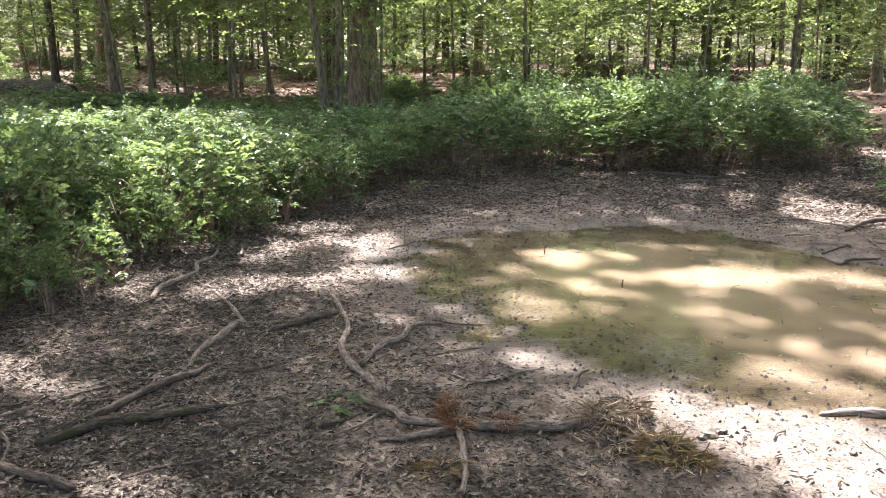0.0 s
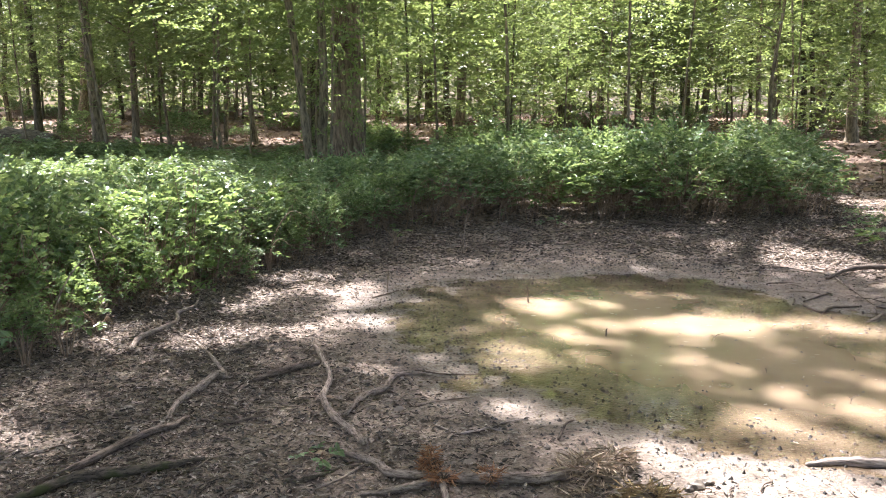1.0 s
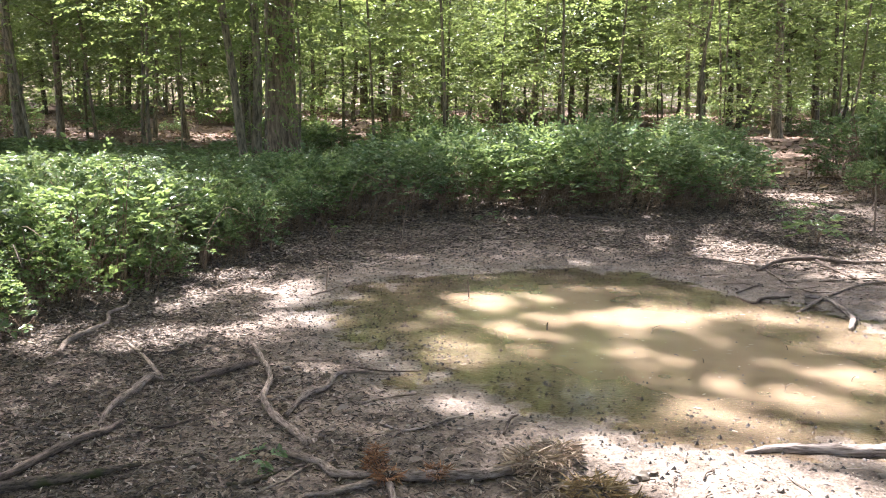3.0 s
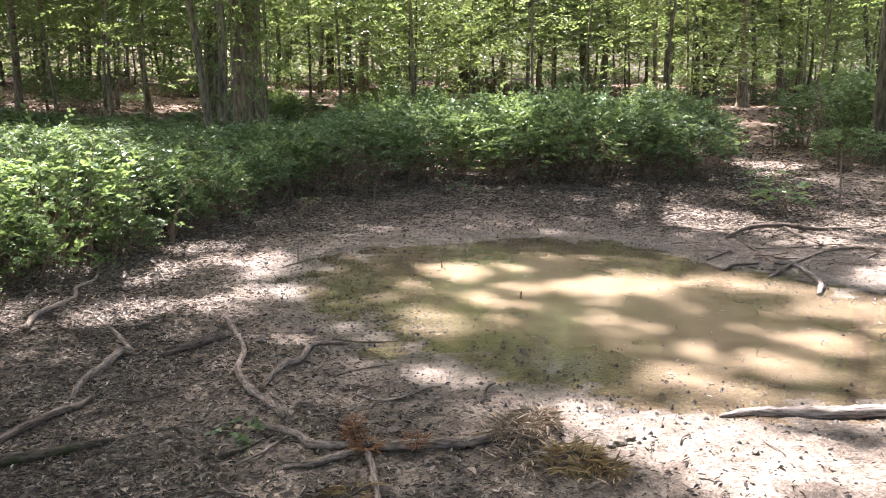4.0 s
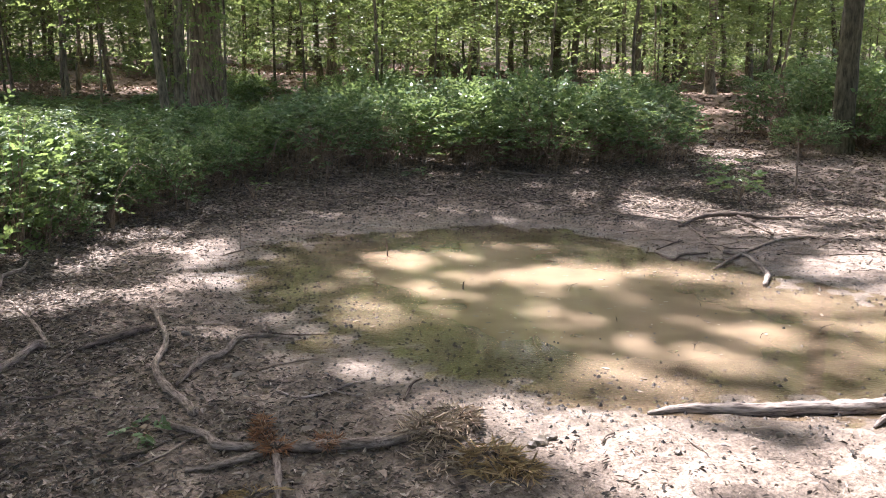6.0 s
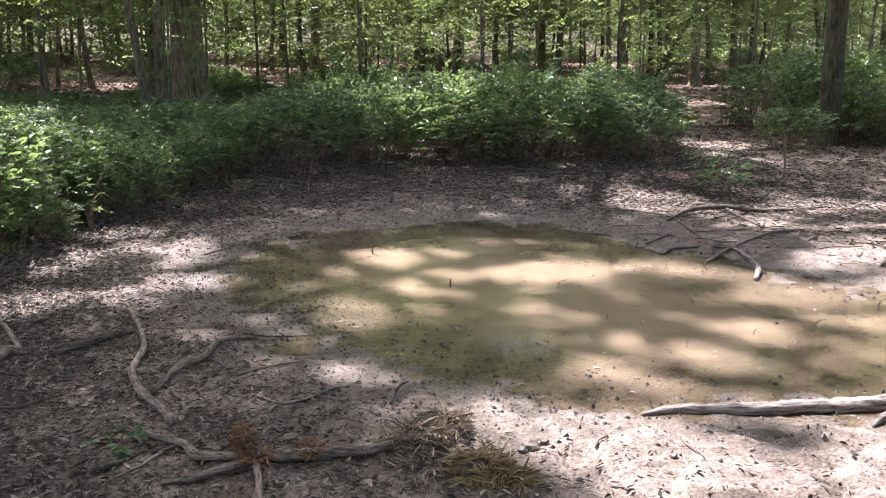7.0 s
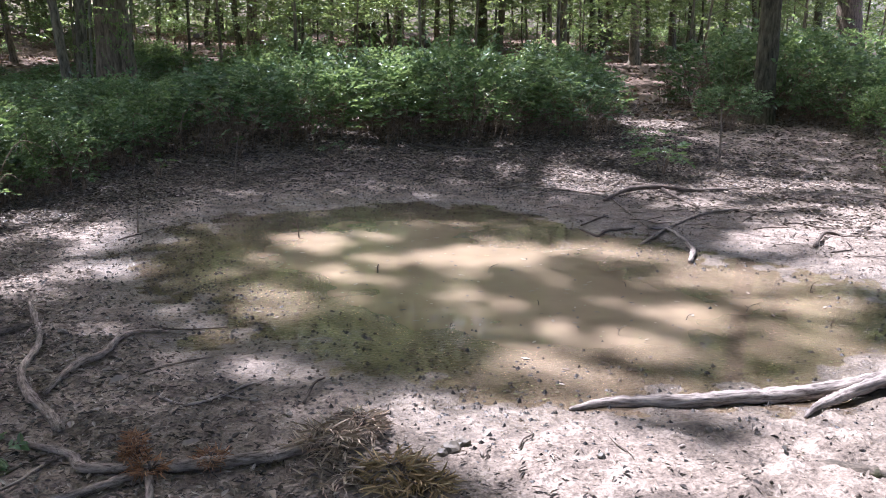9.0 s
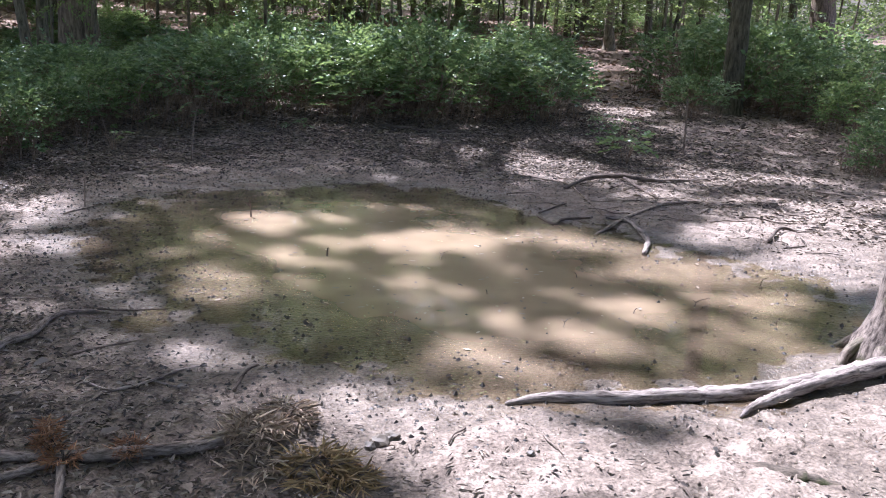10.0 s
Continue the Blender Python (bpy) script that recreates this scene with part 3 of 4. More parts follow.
for k in range(900):
    x, y = rng.uniform(-42, 50), rng.uniform(23, 75)
    if len(SAPLINGS) >= 175 or abs(x) > 0.62 * y + 6 or (abs(x) < 6 and y < 30):
        continue
    if all((x - s[0]) ** 2 + (y - s[1]) ** 2 > 2.2 ** 2 for s in SAPLINGS + TREES):
        SAPLINGS.append((x, y, float(rng.choice([0.035, 0.04, 0.05, 0.06, 0.08, 0.10, 0.12])), float(rng.normal(0, 0.03))))
# some saplings at the left get an upper crown to darken the floor
for n, (x, y, r, lean) in enumerate(SAPLINGS):
    tree(x, y, r, lean, 500 + 3 * n, BARK_DARK if n % 2 else BARK, "young forest tree with thin leafy branches",
         [(LOW_CROWNS[n % 5], float(rng.uniform(0.8, 1.25)), float(rng.uniform(0, 360)), float(rng.uniform(-0.5, 1.2)))]
         + ([(HIGH_CROWNS[n % 4], 0.9, 40.0 * n, 0.0)] if n % 4 == 0 and y > 27 and x < -4 else []), height=13.0 if n % 4 or y <= 27 or x >= -4 else 16.0, limbs=(1.8, 4, 1.6), bend=0.4, flare=1.25)

# slim understorey trees with level, see-through layers of leaves
UNDER_CROWNS = [np_mesh("crown", *crown_geo(400 + s, 1.0, 7.0, 2.1, 300, 9, 0.105, 0.8, 14), LEAF_TREE) for s in range(4)]
UNDER = [(-2.25, 15.1), (-1.75, 16.4), (-7.2, 17.5), (-5.6, 20.0), (-4.3, 17.6), (-3.4, 20.5), (-0.4, 21.0), (1.2, 18.6), (2.6, 20.4), (3.6, 17.4), (5.2, 19.5), (6.6, 17.8), (8.1, 20.2), (9.8, 18.0), (11.4, 20.6), (13.2, 18.9), (-9.8, 19.2), (4.2, 23.4), (9.4, 23.6)]
for n, (x, y) in enumerate(UNDER):
    tree(x, y, 0.022 + 0.006 * (n % 4), float(rng.normal(0, 0.05)), 1200 + 3 * n, BARK, "slim understorey tree with level leafy sprays",
         [(UNDER_CROWNS[n % 4], float(rng.uniform(0.8, 1.15)) if n > 1 else 0.36, float(rng.uniform(0, 360)), float(rng.uniform(-0.1, 0.7)))], height=9.0, limbs=(1.2, 6, 1.3), bend=0.5, flare=1.25)

# undergrowth on the forest floor
for k in range(15):
    x, y = float(rng.uniform(-4.6, 3.5)), float(rng.uniform(18.6, 23.5))
    ob = shrub(x, y, float(rng.uniform(0.45, 0.75)), int(rng.integers(0, 9)), float(rng.uniform(0, 360)), "green undergrowth bush behind the pond shrubs", float(rng.uniform(0.6, 1.3)))
    ob["group"] = "undergrowth in the forest"
for k in range(75):
    y = float(rng.uniform(23, 62))
    x = float(rng.uniform(-0.6, 0.66) * y)
    if all((x - a) ** 2 + (y - b) ** 2 > 1.5 for a, b, *_ in TREES):
        ob = shrub(x, y, float(rng.uniform(0.55, 1.2)), int(rng.integers(0, 9)), float(rng.uniform(0, 360)), "green undergrowth bush on the forest floor", float(rng.uniform(0.6, 1.2)))
        ob["group"] = "undergrowth in the forest"

# unseen trees added behind and beside the viewer to hold back skylight
BEHIND = []
for k in range(400):
    a, d = float(rng.uniform(0, 2 * math.pi)), float(rng.uniform(6, 24))
    x, y = d * math.cos(a), d * math.sin(a) + 2
    if (y > 3.5 and abs(x) < 0.95 * y + 4) or len(BEHIND) >= 26 or math.hypot(x, y) < 6 or any((x - p) ** 2 + (y - q) ** 2 < 14 for p, q in BEHIND):
        continue
    BEHIND.append((x, y))
    tree(x, y, float(rng.uniform(0.1, 0.26)), float(rng.normal(0, 0.02)), 1500 + 3 * k, BARK, "unseen forest tree added round the viewer to block skylight",
         [(HIGH_CROWNS[k % 4], 1.1, float(rng.uniform(0, 360)), 1.0)], limbs=(6.0, 5, 2.6))

# far woods close the view; their added height masks sky in the pond
rng = np.random.default_rng(77)
n = 24000
fx, fy = rng.uniform(-75, 85, n), rng.uniform(66, 95, n)
O = np.stack([fx, fy, ground_z(fx, fy) + 36 * rng.random(n) ** 1.25], -1)
a = rng.uniform(0, 2 * np.pi, n)
far = sprays(O, np.stack([np.cos(a), np.sin(a), rng.uniform(-0.3, 0.3, n)], -1), 1.9, 9, 0.40, rng, 0.6, 0.5)
tagged(new("far_woods", np_mesh("far_woods", *far, LEAF_TREE)), "sunlit green foliage of distant woodland", "woods", kind="stuff")


# ---- canopy over the pond: unseen crowns on tall trees, added to shape sun patches ----
# centres and radii of ground spots that the added canopy leaves sunlit
WATER_GAPS = [(0.78, 6.74, 0.3, 0.32), (1.93, 6.11, 0.56, 0.34), (2.81, 6.1, 0.23, 0.25), (0.81, 5.73, 0.16, 0.22), (0.38, 5.42, 0.17, 0.12), (0.5, 5.06, 0.2, 0.17),
              (1.45, 5.09, 0.16, 0.16), (1.16, 6.07, 0.14, 0.12), (3.05, 5.19, 0.27, 0.18), (2.65, 4.57, 0.28, 0.21), (3.47, 4.64, 0.37, 0.22), (1.99, 4.35, 0.17, 0.12),
              (1.6, 4.09, 0.21, 0.12), (2.24, 4.03, 0.25, 0.14), (3.09, 4.06, 0.32, 0.15), (1.92, 3.86, 0.16, 0.06), (2.0, 7.15, 0.2, 0.1), (0.37, 4.13, 0.13, 0.11), (3.1, 5.85, 0.28, 0.2), (3.25, 5.45, 0.25, 0.15)]
MUD_GAPS = [(1.03, 3.68, 0.16, 0.1), (1.12, 3.31, 0.15, 0.2), (1.28, 3.03, 0.16, 0.18), (1.51, 3.18, 0.2, 0.12), (1.35, 3.55, 0.2, 0.1), (2.63, 3.2, 0.3, 0.14), (2.6, 2.92, 0.35, 0.22),
            (1.6, 2.8, 0.3, 0.15), (3.05, 3.15, 0.3, 0.3), (1.75, 3.53, 0.28, 0.09), (2.3, 3.5, 0.35, 0.09), (2.95, 3.52, 0.35, 0.09), (3.3, 3.72, 0.2, 0.12), (1.9, 2.9, 0.2, 0.08),
            (2.9, 2.95, 0.5, 0.35), (2.45, 2.6, 0.35, 0.2), (3.62, 3.5, 0.25, 0.2), (0.84, 3.56, 0.12, 0.09), (0.98, 3.5, 0.15, 0.1)]
BANK_GAPS = [(3.79, 5.33, 0.31, 0.22), (3.82, 5.85, 0.25, 0.15), (4.71, 5.85, 0.3, 0.45), (3.5, 9.2, 0.52, 0.52), (3.73, 8.55, 0.3, 0.42), (4.8, 6.5, 0.19, 0.19), (5.0, 7.2, 0.4, 0.12),
             (6.2, 8.2, 0.5, 0.2), (5.6, 6.1, 0.5, 0.25), (6.6, 6.9, 0.6, 0.25), (-0.1, 9.4, 0.16, 0.1),
             (4.85, 6.0, 0.4, 0.3), (3.45, 5.75, 0.3, 0.15), (3.75, 5.2, 0.4, 0.2), (5.6, 6.9, 0.3, 0.25), (4.35, 7.5, 0.25, 0.2), (6.5, 12.9, 0.5, 0.6),
             (4.5, 5.35, 0.45, 0.2), (4.3, 6.1, 0.35, 0.22), (5.3, 5.6, 0.4, 0.25), (5.1, 6.5, 0.4, 0.16), (3.6, 8.95, 0.62, 0.5), (4.1, 8.35, 0.35, 0.22), (4.35, 4.95, 0.3, 0.22)]
LEFT_GAPS = [(-2.36, 5.51, 0.2, 0.24), (-2.39, 6.38, 0.18, 0.22), (-1.6, 5.54, 0.23, 0.26), (-1.69, 6.82, 0.21, 0.28), (-1.48, 7.79, 0.27, 0.3), (-0.91, 7.1, 0.22, 0.25), (-0.66, 6.1, 0.23, 0.2),
             (-1.02, 5.67, 0.18, 0.15), (-2.25, 3.73, 0.1, 0.22), (-2.75, 6.85, 0.4, 0.35), (-1.9, 6.52, 0.16, 0.14), (-4.4, 8.9, 0.25, 0.2)]
SLOPE = (SUN.x / SUN.z, SUN.y / SUN.z)
# the second and fourth trees are added out of view to carry crowns
CANOPY = [(-2.2, 17.5, 0.33, -0.019), (-13.5, 16.0, 0.24, 0.0), (8.36, 12.87, 0.165, -0.004), (-8.5, 7.0, 0.22, 0.02), (3.51, 3.68, 0.10, 0.13)]


def added_canopy_leaves():
    rng = np.random.default_rng(42)
    n = 120000
    x, y, h = rng.uniform(-11, 12, n), rng.uniform(-9, 21, n), rng.uniform(18.0, 23.0, n)
    keep = np.ones(n, bool)
    wob = 0.75 + 0.5 * vnoise(x * 3.3, y * 3.3, 21)
    for cx, cy, rx, ry in WATER_GAPS + [(a, b, c + 0.08, d + 0.06) for a, b, c, d in MUD_GAPS] + [(a, b, c + 0.07, d + 0.06) for a, b, c, d in BANK_GAPS + LEFT_GAPS]:
        keep &= ((x - cx) / (rx + 0.065)) ** 2 + ((y - cy) / (ry + 0.04)) ** 2 > wob
    # leaves thinned to brighten the shrubs and the right bank
    thin = smooth(10.0, 12.0, y) * (1 - 0.75 * smooth(5.6, 7.5, x)) + smooth(-3.2, -4.5, x) * 0.38 + smooth(-0.6, -2.0, x) * smooth(7.6, 9.0, y) * smooth(12.0, 10.0, y) * 0.8 + smooth(1.5, -1, y) * 0.3 + 0.32 * smooth(3.4, 4.4, x) * smooth(5.4, 6.4, y) * smooth(11.5, 10.0, y)
    keep &= ~((vnoise(x * 1.1, y * 1.1, 23) < 0.62 * thin) | (rng.random(n) < 0.5 * thin))
    x, y, h = x[keep], y[keep], h[keep]
    n = len(x)
    P = np.stack([x + SLOPE[0] * h, y + SLOPE[1] * h, h], -1)
    a = rng.uniform(0, 2 * np.pi, n)
    D = np.stack([np.cos(a), np.sin(a), rng.uniform(-0.4, 0.2, n)], -1)
    N = np.array([0, 0, 1.0]) + rng.normal(0, 0.35, (n, 3))
    L = rng.uniform(0.16, 0.30, n)
    d = np.stack([np.hypot(P[:, 0] - c[0] - c[3] * 18, P[:, 1] - c[1]) for c in CANOPY])
    return P, D, N, L, d.argmin(0)


P, D, N, L, owner = added_canopy_leaves()
for c, (x, y, r, lean) in enumerate(CANOPY):
    small = r < 0.15
    z = gz(x, y)
    ob = thing("tree", (x, y, z), "leaning tree with flaking mossy bark at the pond edge" if small else "tall forest tree with an unseen crown added to dapple the bank", "tree", "forest trees")
    part("trunk", trunk_geo(23.0, r, lean, 900 + c, 1.9 if small else 1.5, 14, 0.12), BARK_FLAKY if small else BARK_BIG if r > 0.3 else BARK_DARK if y > 12.6 else BARK, ob)
    m = owner == c
    me = np_mesh("crown", *leaves(P[m] - np.array([x, y, z]), D[m], N[m], L[m], L[m] * 0.62), LEAF_CANOPY)
    crown = new("crown", me)
    crown.parent = ob
    rng = np.random.default_rng(60 + c)
    Q = P[m] - np.array([x, y, z])
    for k in range(7 if len(Q) else 0):
        h0 = rng.uniform(12.0, 19.0)
        base = np.array([lean * h0, 0, h0])
        for attempt in range(60):  # limbs are redrawn until their shadow misses the pond, else left out
            q = Q[rng.integers(0, len(Q))]
            over = [base * (1 - s) + q * s for s in (0.25, 0.5, 0.75, 1.0)]
            cast = [(p[0] + x - SLOPE[0] * p[2], p[1] + y - SLOPE[1] * p[2]) for p in over]
            if not any(-3.6 < a < 6.8 and 1.6 < b < 10.6 for a, b in cast):
                break
        else:
            continue
        part("limb", tube([(lean * h0, 0, h0), (q[0] * 0.5 + lean * h0 * 0.5, q[1] * 0.5, (h0 + q[2]) / 2 + 0.5), tuple(q)], (r * 0.35, r * 0.2, 0.015), 6, 4, 0.08, 70 * c + k), BARK, ob)
    if small:
        for a, l in ((2.95, 0.27), (3.8, 0.26), (4.7, 0.26), (1.6, 0.3)):
            part("root", tube([(0.02 * math.cos(a), 0.02 * math.sin(a), 0.22), (0.35 * l * math.cos(a), 0.35 * l * math.sin(a), 0.13), (l * 0.75 * math.cos(a), l * 0.75 * math.sin(a), 0.03),
                               (l * math.cos(a + 0.2), l * math.sin(a + 0.2), -0.05)], (0.05, 0.04, 0.028, 0.016), 8, 4, 0.12, int(a * 10)), BARK_FLAKY, ob)


# ---- fallen wood ----


def laid(pts, r, sink=0.95):
    """The points of a stick lying on the ground."""
    rr = np.interp(np.linspace(0, 1, len(pts)), np.linspace(0, 1, len(r)), r)
    return [(p[0], p[1], gz(p[0], p[1]) + q * sink + (p[2] if len(p) > 2 else 0.0)) for p, q in zip(pts, rr)]


def stick_part(name, pts, r, mat, parent, origin, seed, sides=9, slim=0.9, sink=0.95):
    V, F, G = tube(laid(pts, r, sink), [v * slim for v in r], sides, 7, 0.14 if r[-1] > 0.033 else 0.13, seed, 0.0 if r[-1] > 0.033 else 0.2)
    return part(name, (V - np.array(origin), F, G), mat, parent)


def fallen(name, label, pieces, mat, seed, category="branch", sides=9, slim=0.9, sink=0.95):
    """A fallen branch: its main stem and its side branches, each (points, radii)."""
    x, y = pieces[0][0][0][:2]
    o = (x, y, gz(x, y))
    ob = thing(name, o, label, category, "fallen branches on the mud")
    for k, (pts, r) in enumerate(pieces):
        stick_part("main_stem" if k == 0 else "side_branch", pts, r, mat, ob, o, seed * 10 + k, sides, slim, sink)
    return ob


fallen("fallen_branch", "long bent dead branch lying on leaf litter", [([(-1.65, 3.14), (-1.57, 3.32), (-1.46, 3.55), (-1.39, 3.71), (-1.32, 3.79), (-1.29, 3.92)], (0.020, 0.026, 0.024, 0.020))], STICK_DARK, 1, slim=0.72)
fallen("mossy_log", "rotting log with dark moss half sunk in litter", [([(-1.69, 2.99), (-1.61, 3.04), (-1.51, 3.18), (-1.39, 3.24), (-1.26, 3.29), (-1.17, 3.37), (-1.06, 3.43)], (0.02, 0.028, 0.03, 0.026, 0.012))], BARK_MOSS, 2, "log", slim=0.75)
fallen("thin_branch", "thin straight dead branch on leaf litter", [([(-2.15, 3.12), (-2.0, 3.28), (-1.91, 3.4), (-1.81, 3.52), (-1.7, 3.61), (-1.6, 3.7)], (0.011, 0.010, 0.006))], STICK, 3, sides=6)
fallen("fallen_branch", "crooked dead branch among sunlit leaf litter", [([(-2.04, 5.12), (-2.09, 5.42), (-2.05, 5.6), (-1.99, 5.85), (-2.08, 6.17), (-2.03, 6.41), (-2.12, 6.84)], (0.024, 0.026, 0.02, 0.014))], STICK, 4, slim=0.72)
fallen("fallen_branch", "forked dead branch with a thin upper arm", [([(-1.39, 3.92), (-1.42, 4.18), (-1.38, 4.42), (-1.35, 4.6), (-1.29, 4.61)], (0.012, 0.022, 0.024, 0.024)),
                                                                 ([(-1.3, 4.63), (-1.47, 4.98), (-1.61, 5.24), (-1.82, 5.57)], (0.016, 0.014, 0.013, 0.008))], STICK, 5)
fallen("twig", "slender dead twig on leaf litter", [([(-1.93, 4.03), (-1.75, 3.91), (-1.59, 3.89), (-1.41, 3.92)], (0.006, 0.006, 0.004))], STICK_DARK, 6, "twig", 6)
fallen("fallen_branch", "s-shaped bare branch lying on mud", [([(-0.89, 5.26), (-0.78, 4.95), (-0.69, 4.59), (-0.67, 4.21), (-0.58, 3.96), (-0.47, 3.78), (-0.39, 3.6)], (0.015, 0.018, 0.02, 0.022, 0.021)),
                                                             ([(-0.76, 4.98, 0.02), (-0.79, 4.82), (-0.82, 4.72)], (0.008, 0.007, 0.005))], STICK, 7)
fallen("fallen_branch", "tapering knobbly branch lying on mud", [([(-0.53, 3.98), (-0.46, 4.27), (-0.37, 4.4), (-0.33, 4.62), (-0.26, 4.72), (-0.12, 4.76)], (0.014, 0.021, 0.018, 0.014, 0.006))], STICK, 8)
fallen("fallen_branch", "short thick piece of dead wood", [([(-1.12, 4.53), (-1.03, 4.63), (-0.9, 4.79), (-0.81, 4.9)], (0.012, 0.022, 0.024, 0.018))], STICK_DARK, 9)
fallen("forked_branch", "large forked grey branch lying across the mud",
       [([(-0.6, 3.59), (-0.43, 3.48), (-0.31, 3.39), (-0.26, 3.28), (-0.17, 3.26), (-0.06, 3.24), (0.09, 3.24), (0.22, 3.25), (0.36, 3.27), (0.44, 3.28), (0.56, 3.33), (0.66, 3.37)],
         (0.010, 0.016, 0.02, 0.022, 0.024, 0.027, 0.027, 0.026, 0.022)),
        ([(-0.35, 3.11), (-0.24, 3.13), (-0.14, 3.17), (-0.04, 3.21)], (0.012, 0.017, 0.017, 0.018)),
        ([(-0.03, 3.18), (-0.01, 3.02), (0.0, 2.84), (-0.01, 2.68)], (0.018, 0.016, 0.014, 0.012))], STICK, 10, sides=12, slim=0.8)
fallen("twig", "y-shaped pale twig on mud", [([(-0.07, 3.87), (0.04, 3.8), (0.19, 3.85), (0.27, 3.97), (0.39, 4.04)], (0.007, 0.007, 0.004)), ([(0.19, 3.85), (0.29, 3.77), (0.33, 3.76)], (0.005, 0.003))], LOG_PALE, 11, "twig", 6)
fallen("twig", "short dark curved twig stuck in mud", [([(0.5, 3.72), (0.55, 3.86, 0.02), (0.60, 3.93, 0.03)], (0.008, 0.007, 0.005))], STICK_DARK, 12, "twig", 6)
fallen("fallen_branch", "end of a thick dead branch on litter", [([(-1.75, 2.80), (-1.58, 2.73), (-1.48, 2.69), (-1.37, 2.64)], (0.03, 0.03, 0.026))], STICK_DARK, 13, slim=0.6)
fallen("dead_wood", "short mossy piece of dead wood", [([(-0.67, 3.23), (-0.61, 3.23), (-0.56, 3.26), (-0.52, 3.29)], (0.008, 0.013, 0.010)), ([(-0.54, 3.29), (-0.49, 3.35), (-0.42, 3.45)], (0.007, 0.004))], BARK_MOSS, 14)
fallen("pale_log", "bleached pale log with a splintered fork at the waterline",
       [([(1.56, 3.52), (1.7, 3.55), (1.84, 3.53), (2.07, 3.48), (2.27, 3.47), (2.5, 3.46), (2.74, 3.46), (3.02, 3.48, 0.008), (3.21, 3.5, 0.012), (3.5, 3.56, 0.02)],
         (0.010, 0.026, 0.032, 0.036, 0.038, 0.042, 0.046, 0.048, 0.05, 0.05)),
        ([(2.47, 3.27, 0.0), (2.54, 3.31, 0.008), (2.64, 3.36, 0.018), (2.76, 3.39, 0.025), (2.92, 3.42, 0.03), (3.15, 3.48, 0.04)], (0.008, 0.018, 0.028, 0.033, 0.037, 0.040))], LOG_PALE, 15, "log", 14, 0.8, 0.62)
fallen("exposed_root", "pale bent root end by the water", [([(3.40, 6.62), (3.53, 6.5), (3.5, 6.28), (3.42, 5.94), (3.24, 5.64)], (0.026, 0.03, 0.03, 0.026))], LOG_PALE, 16, "root", slim=0.68, sink=0.6)
fallen("exposed_root", "long winding root lying on sunlit mud", [([(3.12, 6.2), (3.46, 6.5), (3.76, 6.77), (4.13, 7.02), (4.5, 7.15), (4.64, 7.01), (4.84, 6.94)], (0.016, 0.022, 0.022, 0.018, 0.012)),
                                                               ([(4.33, 6.75), (4.5, 6.9), (4.66, 6.99)], (0.010, 0.014))], STICK, 17, "root", slim=0.66, sink=0.55)
fallen("exposed_root", "thick dark root arching over the mud", [([(3.48, 7.72), (3.9, 8.12, 0.02), (4.26, 8.12, 0.03), (4.51, 7.98, 0.02), (4.99, 8.14), (5.4, 8.2)], (0.02, 0.034, 0.032, 0.026, 0.014)),
                                                               ([(4.26, 8.12, 0.02), (4.24, 7.73), (4.22, 7.32)], (0.022, 0.022, 0.014))], STICK_DARK, 18, "root", slim=0.66, sink=0.55)
fallen("exposed_root", "thin root trailing towards the water", [([(3.17, 8.46), (3.42, 8.28), (3.61, 7.97), (3.54, 7.5), (3.4, 6.67)], (0.01, 0.014, 0.016, 0.012, 0.008))], STICK, 19, "root", slim=0.66, sink=0.55)
fallen("exposed_root", "short hooked root on the bank", [([(4.3, 5.77), (4.58, 6.04, 0.03), (4.77, 6.06), (4.95, 6.1)], (0.02, 0.02, 0.014, 0.008))], STICK_DARK, 20, "root", slim=0.66, sink=0.55)
fallen("exposed_root", "small crooked root by the waterline", [([(2.88, 6.79), (2.92, 6.52), (3.04, 6.63), (3.29, 6.68)], (0.008, 0.012, 0.012, 0.008))], STICK_DARK, 21, "root", 6)
fallen("mossy_root", "half-buried mossy root on the mud", [([(2.12, 2.97, -0.075), (2.28, 2.86, -0.062), (2.36, 2.79, -0.060), (2.46, 2.74, -0.062), (2.6, 2.66, -0.08)], (0.02, 0.042, 0.05, 0.046, 0.03))], BARK_MOSS, 22, "root", slim=0.6)
fallen("fallen_branch", "dark branch lying beneath the shrubs", [([(2.3, 11.0), (2.6, 10.85), (2.93, 10.69), (3.3, 10.72)], (0.02, 0.026, 0.022, 0.012))], STICK_DARK, 23)
fallen("fallen_log", "dark rotting log on the forest floor", [([(-16.5, 24.6), (-14, 24.2), (-12.4, 24.0), (-11.2, 23.5)], (0.22, 0.27, 0.27, 0.18))], BARK_DARK, 24, "log")


def upright(x, y, h, r, lean, mat, label, seed, fork=False):
    o = (x, y, max(0.0, gz(x, y)))
    ob = thing("standing_stick", o, label, "stick", "small sticks standing in mud and water")
    part("shoot", tube([(0, 0, -0.08), (lean * h * 0.3, 0.01, h * 0.5), (lean * h, 0.0, h)], (r, r * 0.9, r * 0.5), 5, 4, 0.1, seed), mat, ob)
    if fork:
        part("side_shoot", tube([(lean * h * 0.3, 0.01, h * 0.5), (lean * h * 0.3 - 0.3 * h, 0.02, h * 0.75)], (r * 0.7, r * 0.4), 4, 3, 0.1, seed + 1), mat, ob)
    return ob


upright(-0.57, 7.1, 0.24, 0.007, 0.08, STICK, "thin pale stick standing upright in mud", 1)
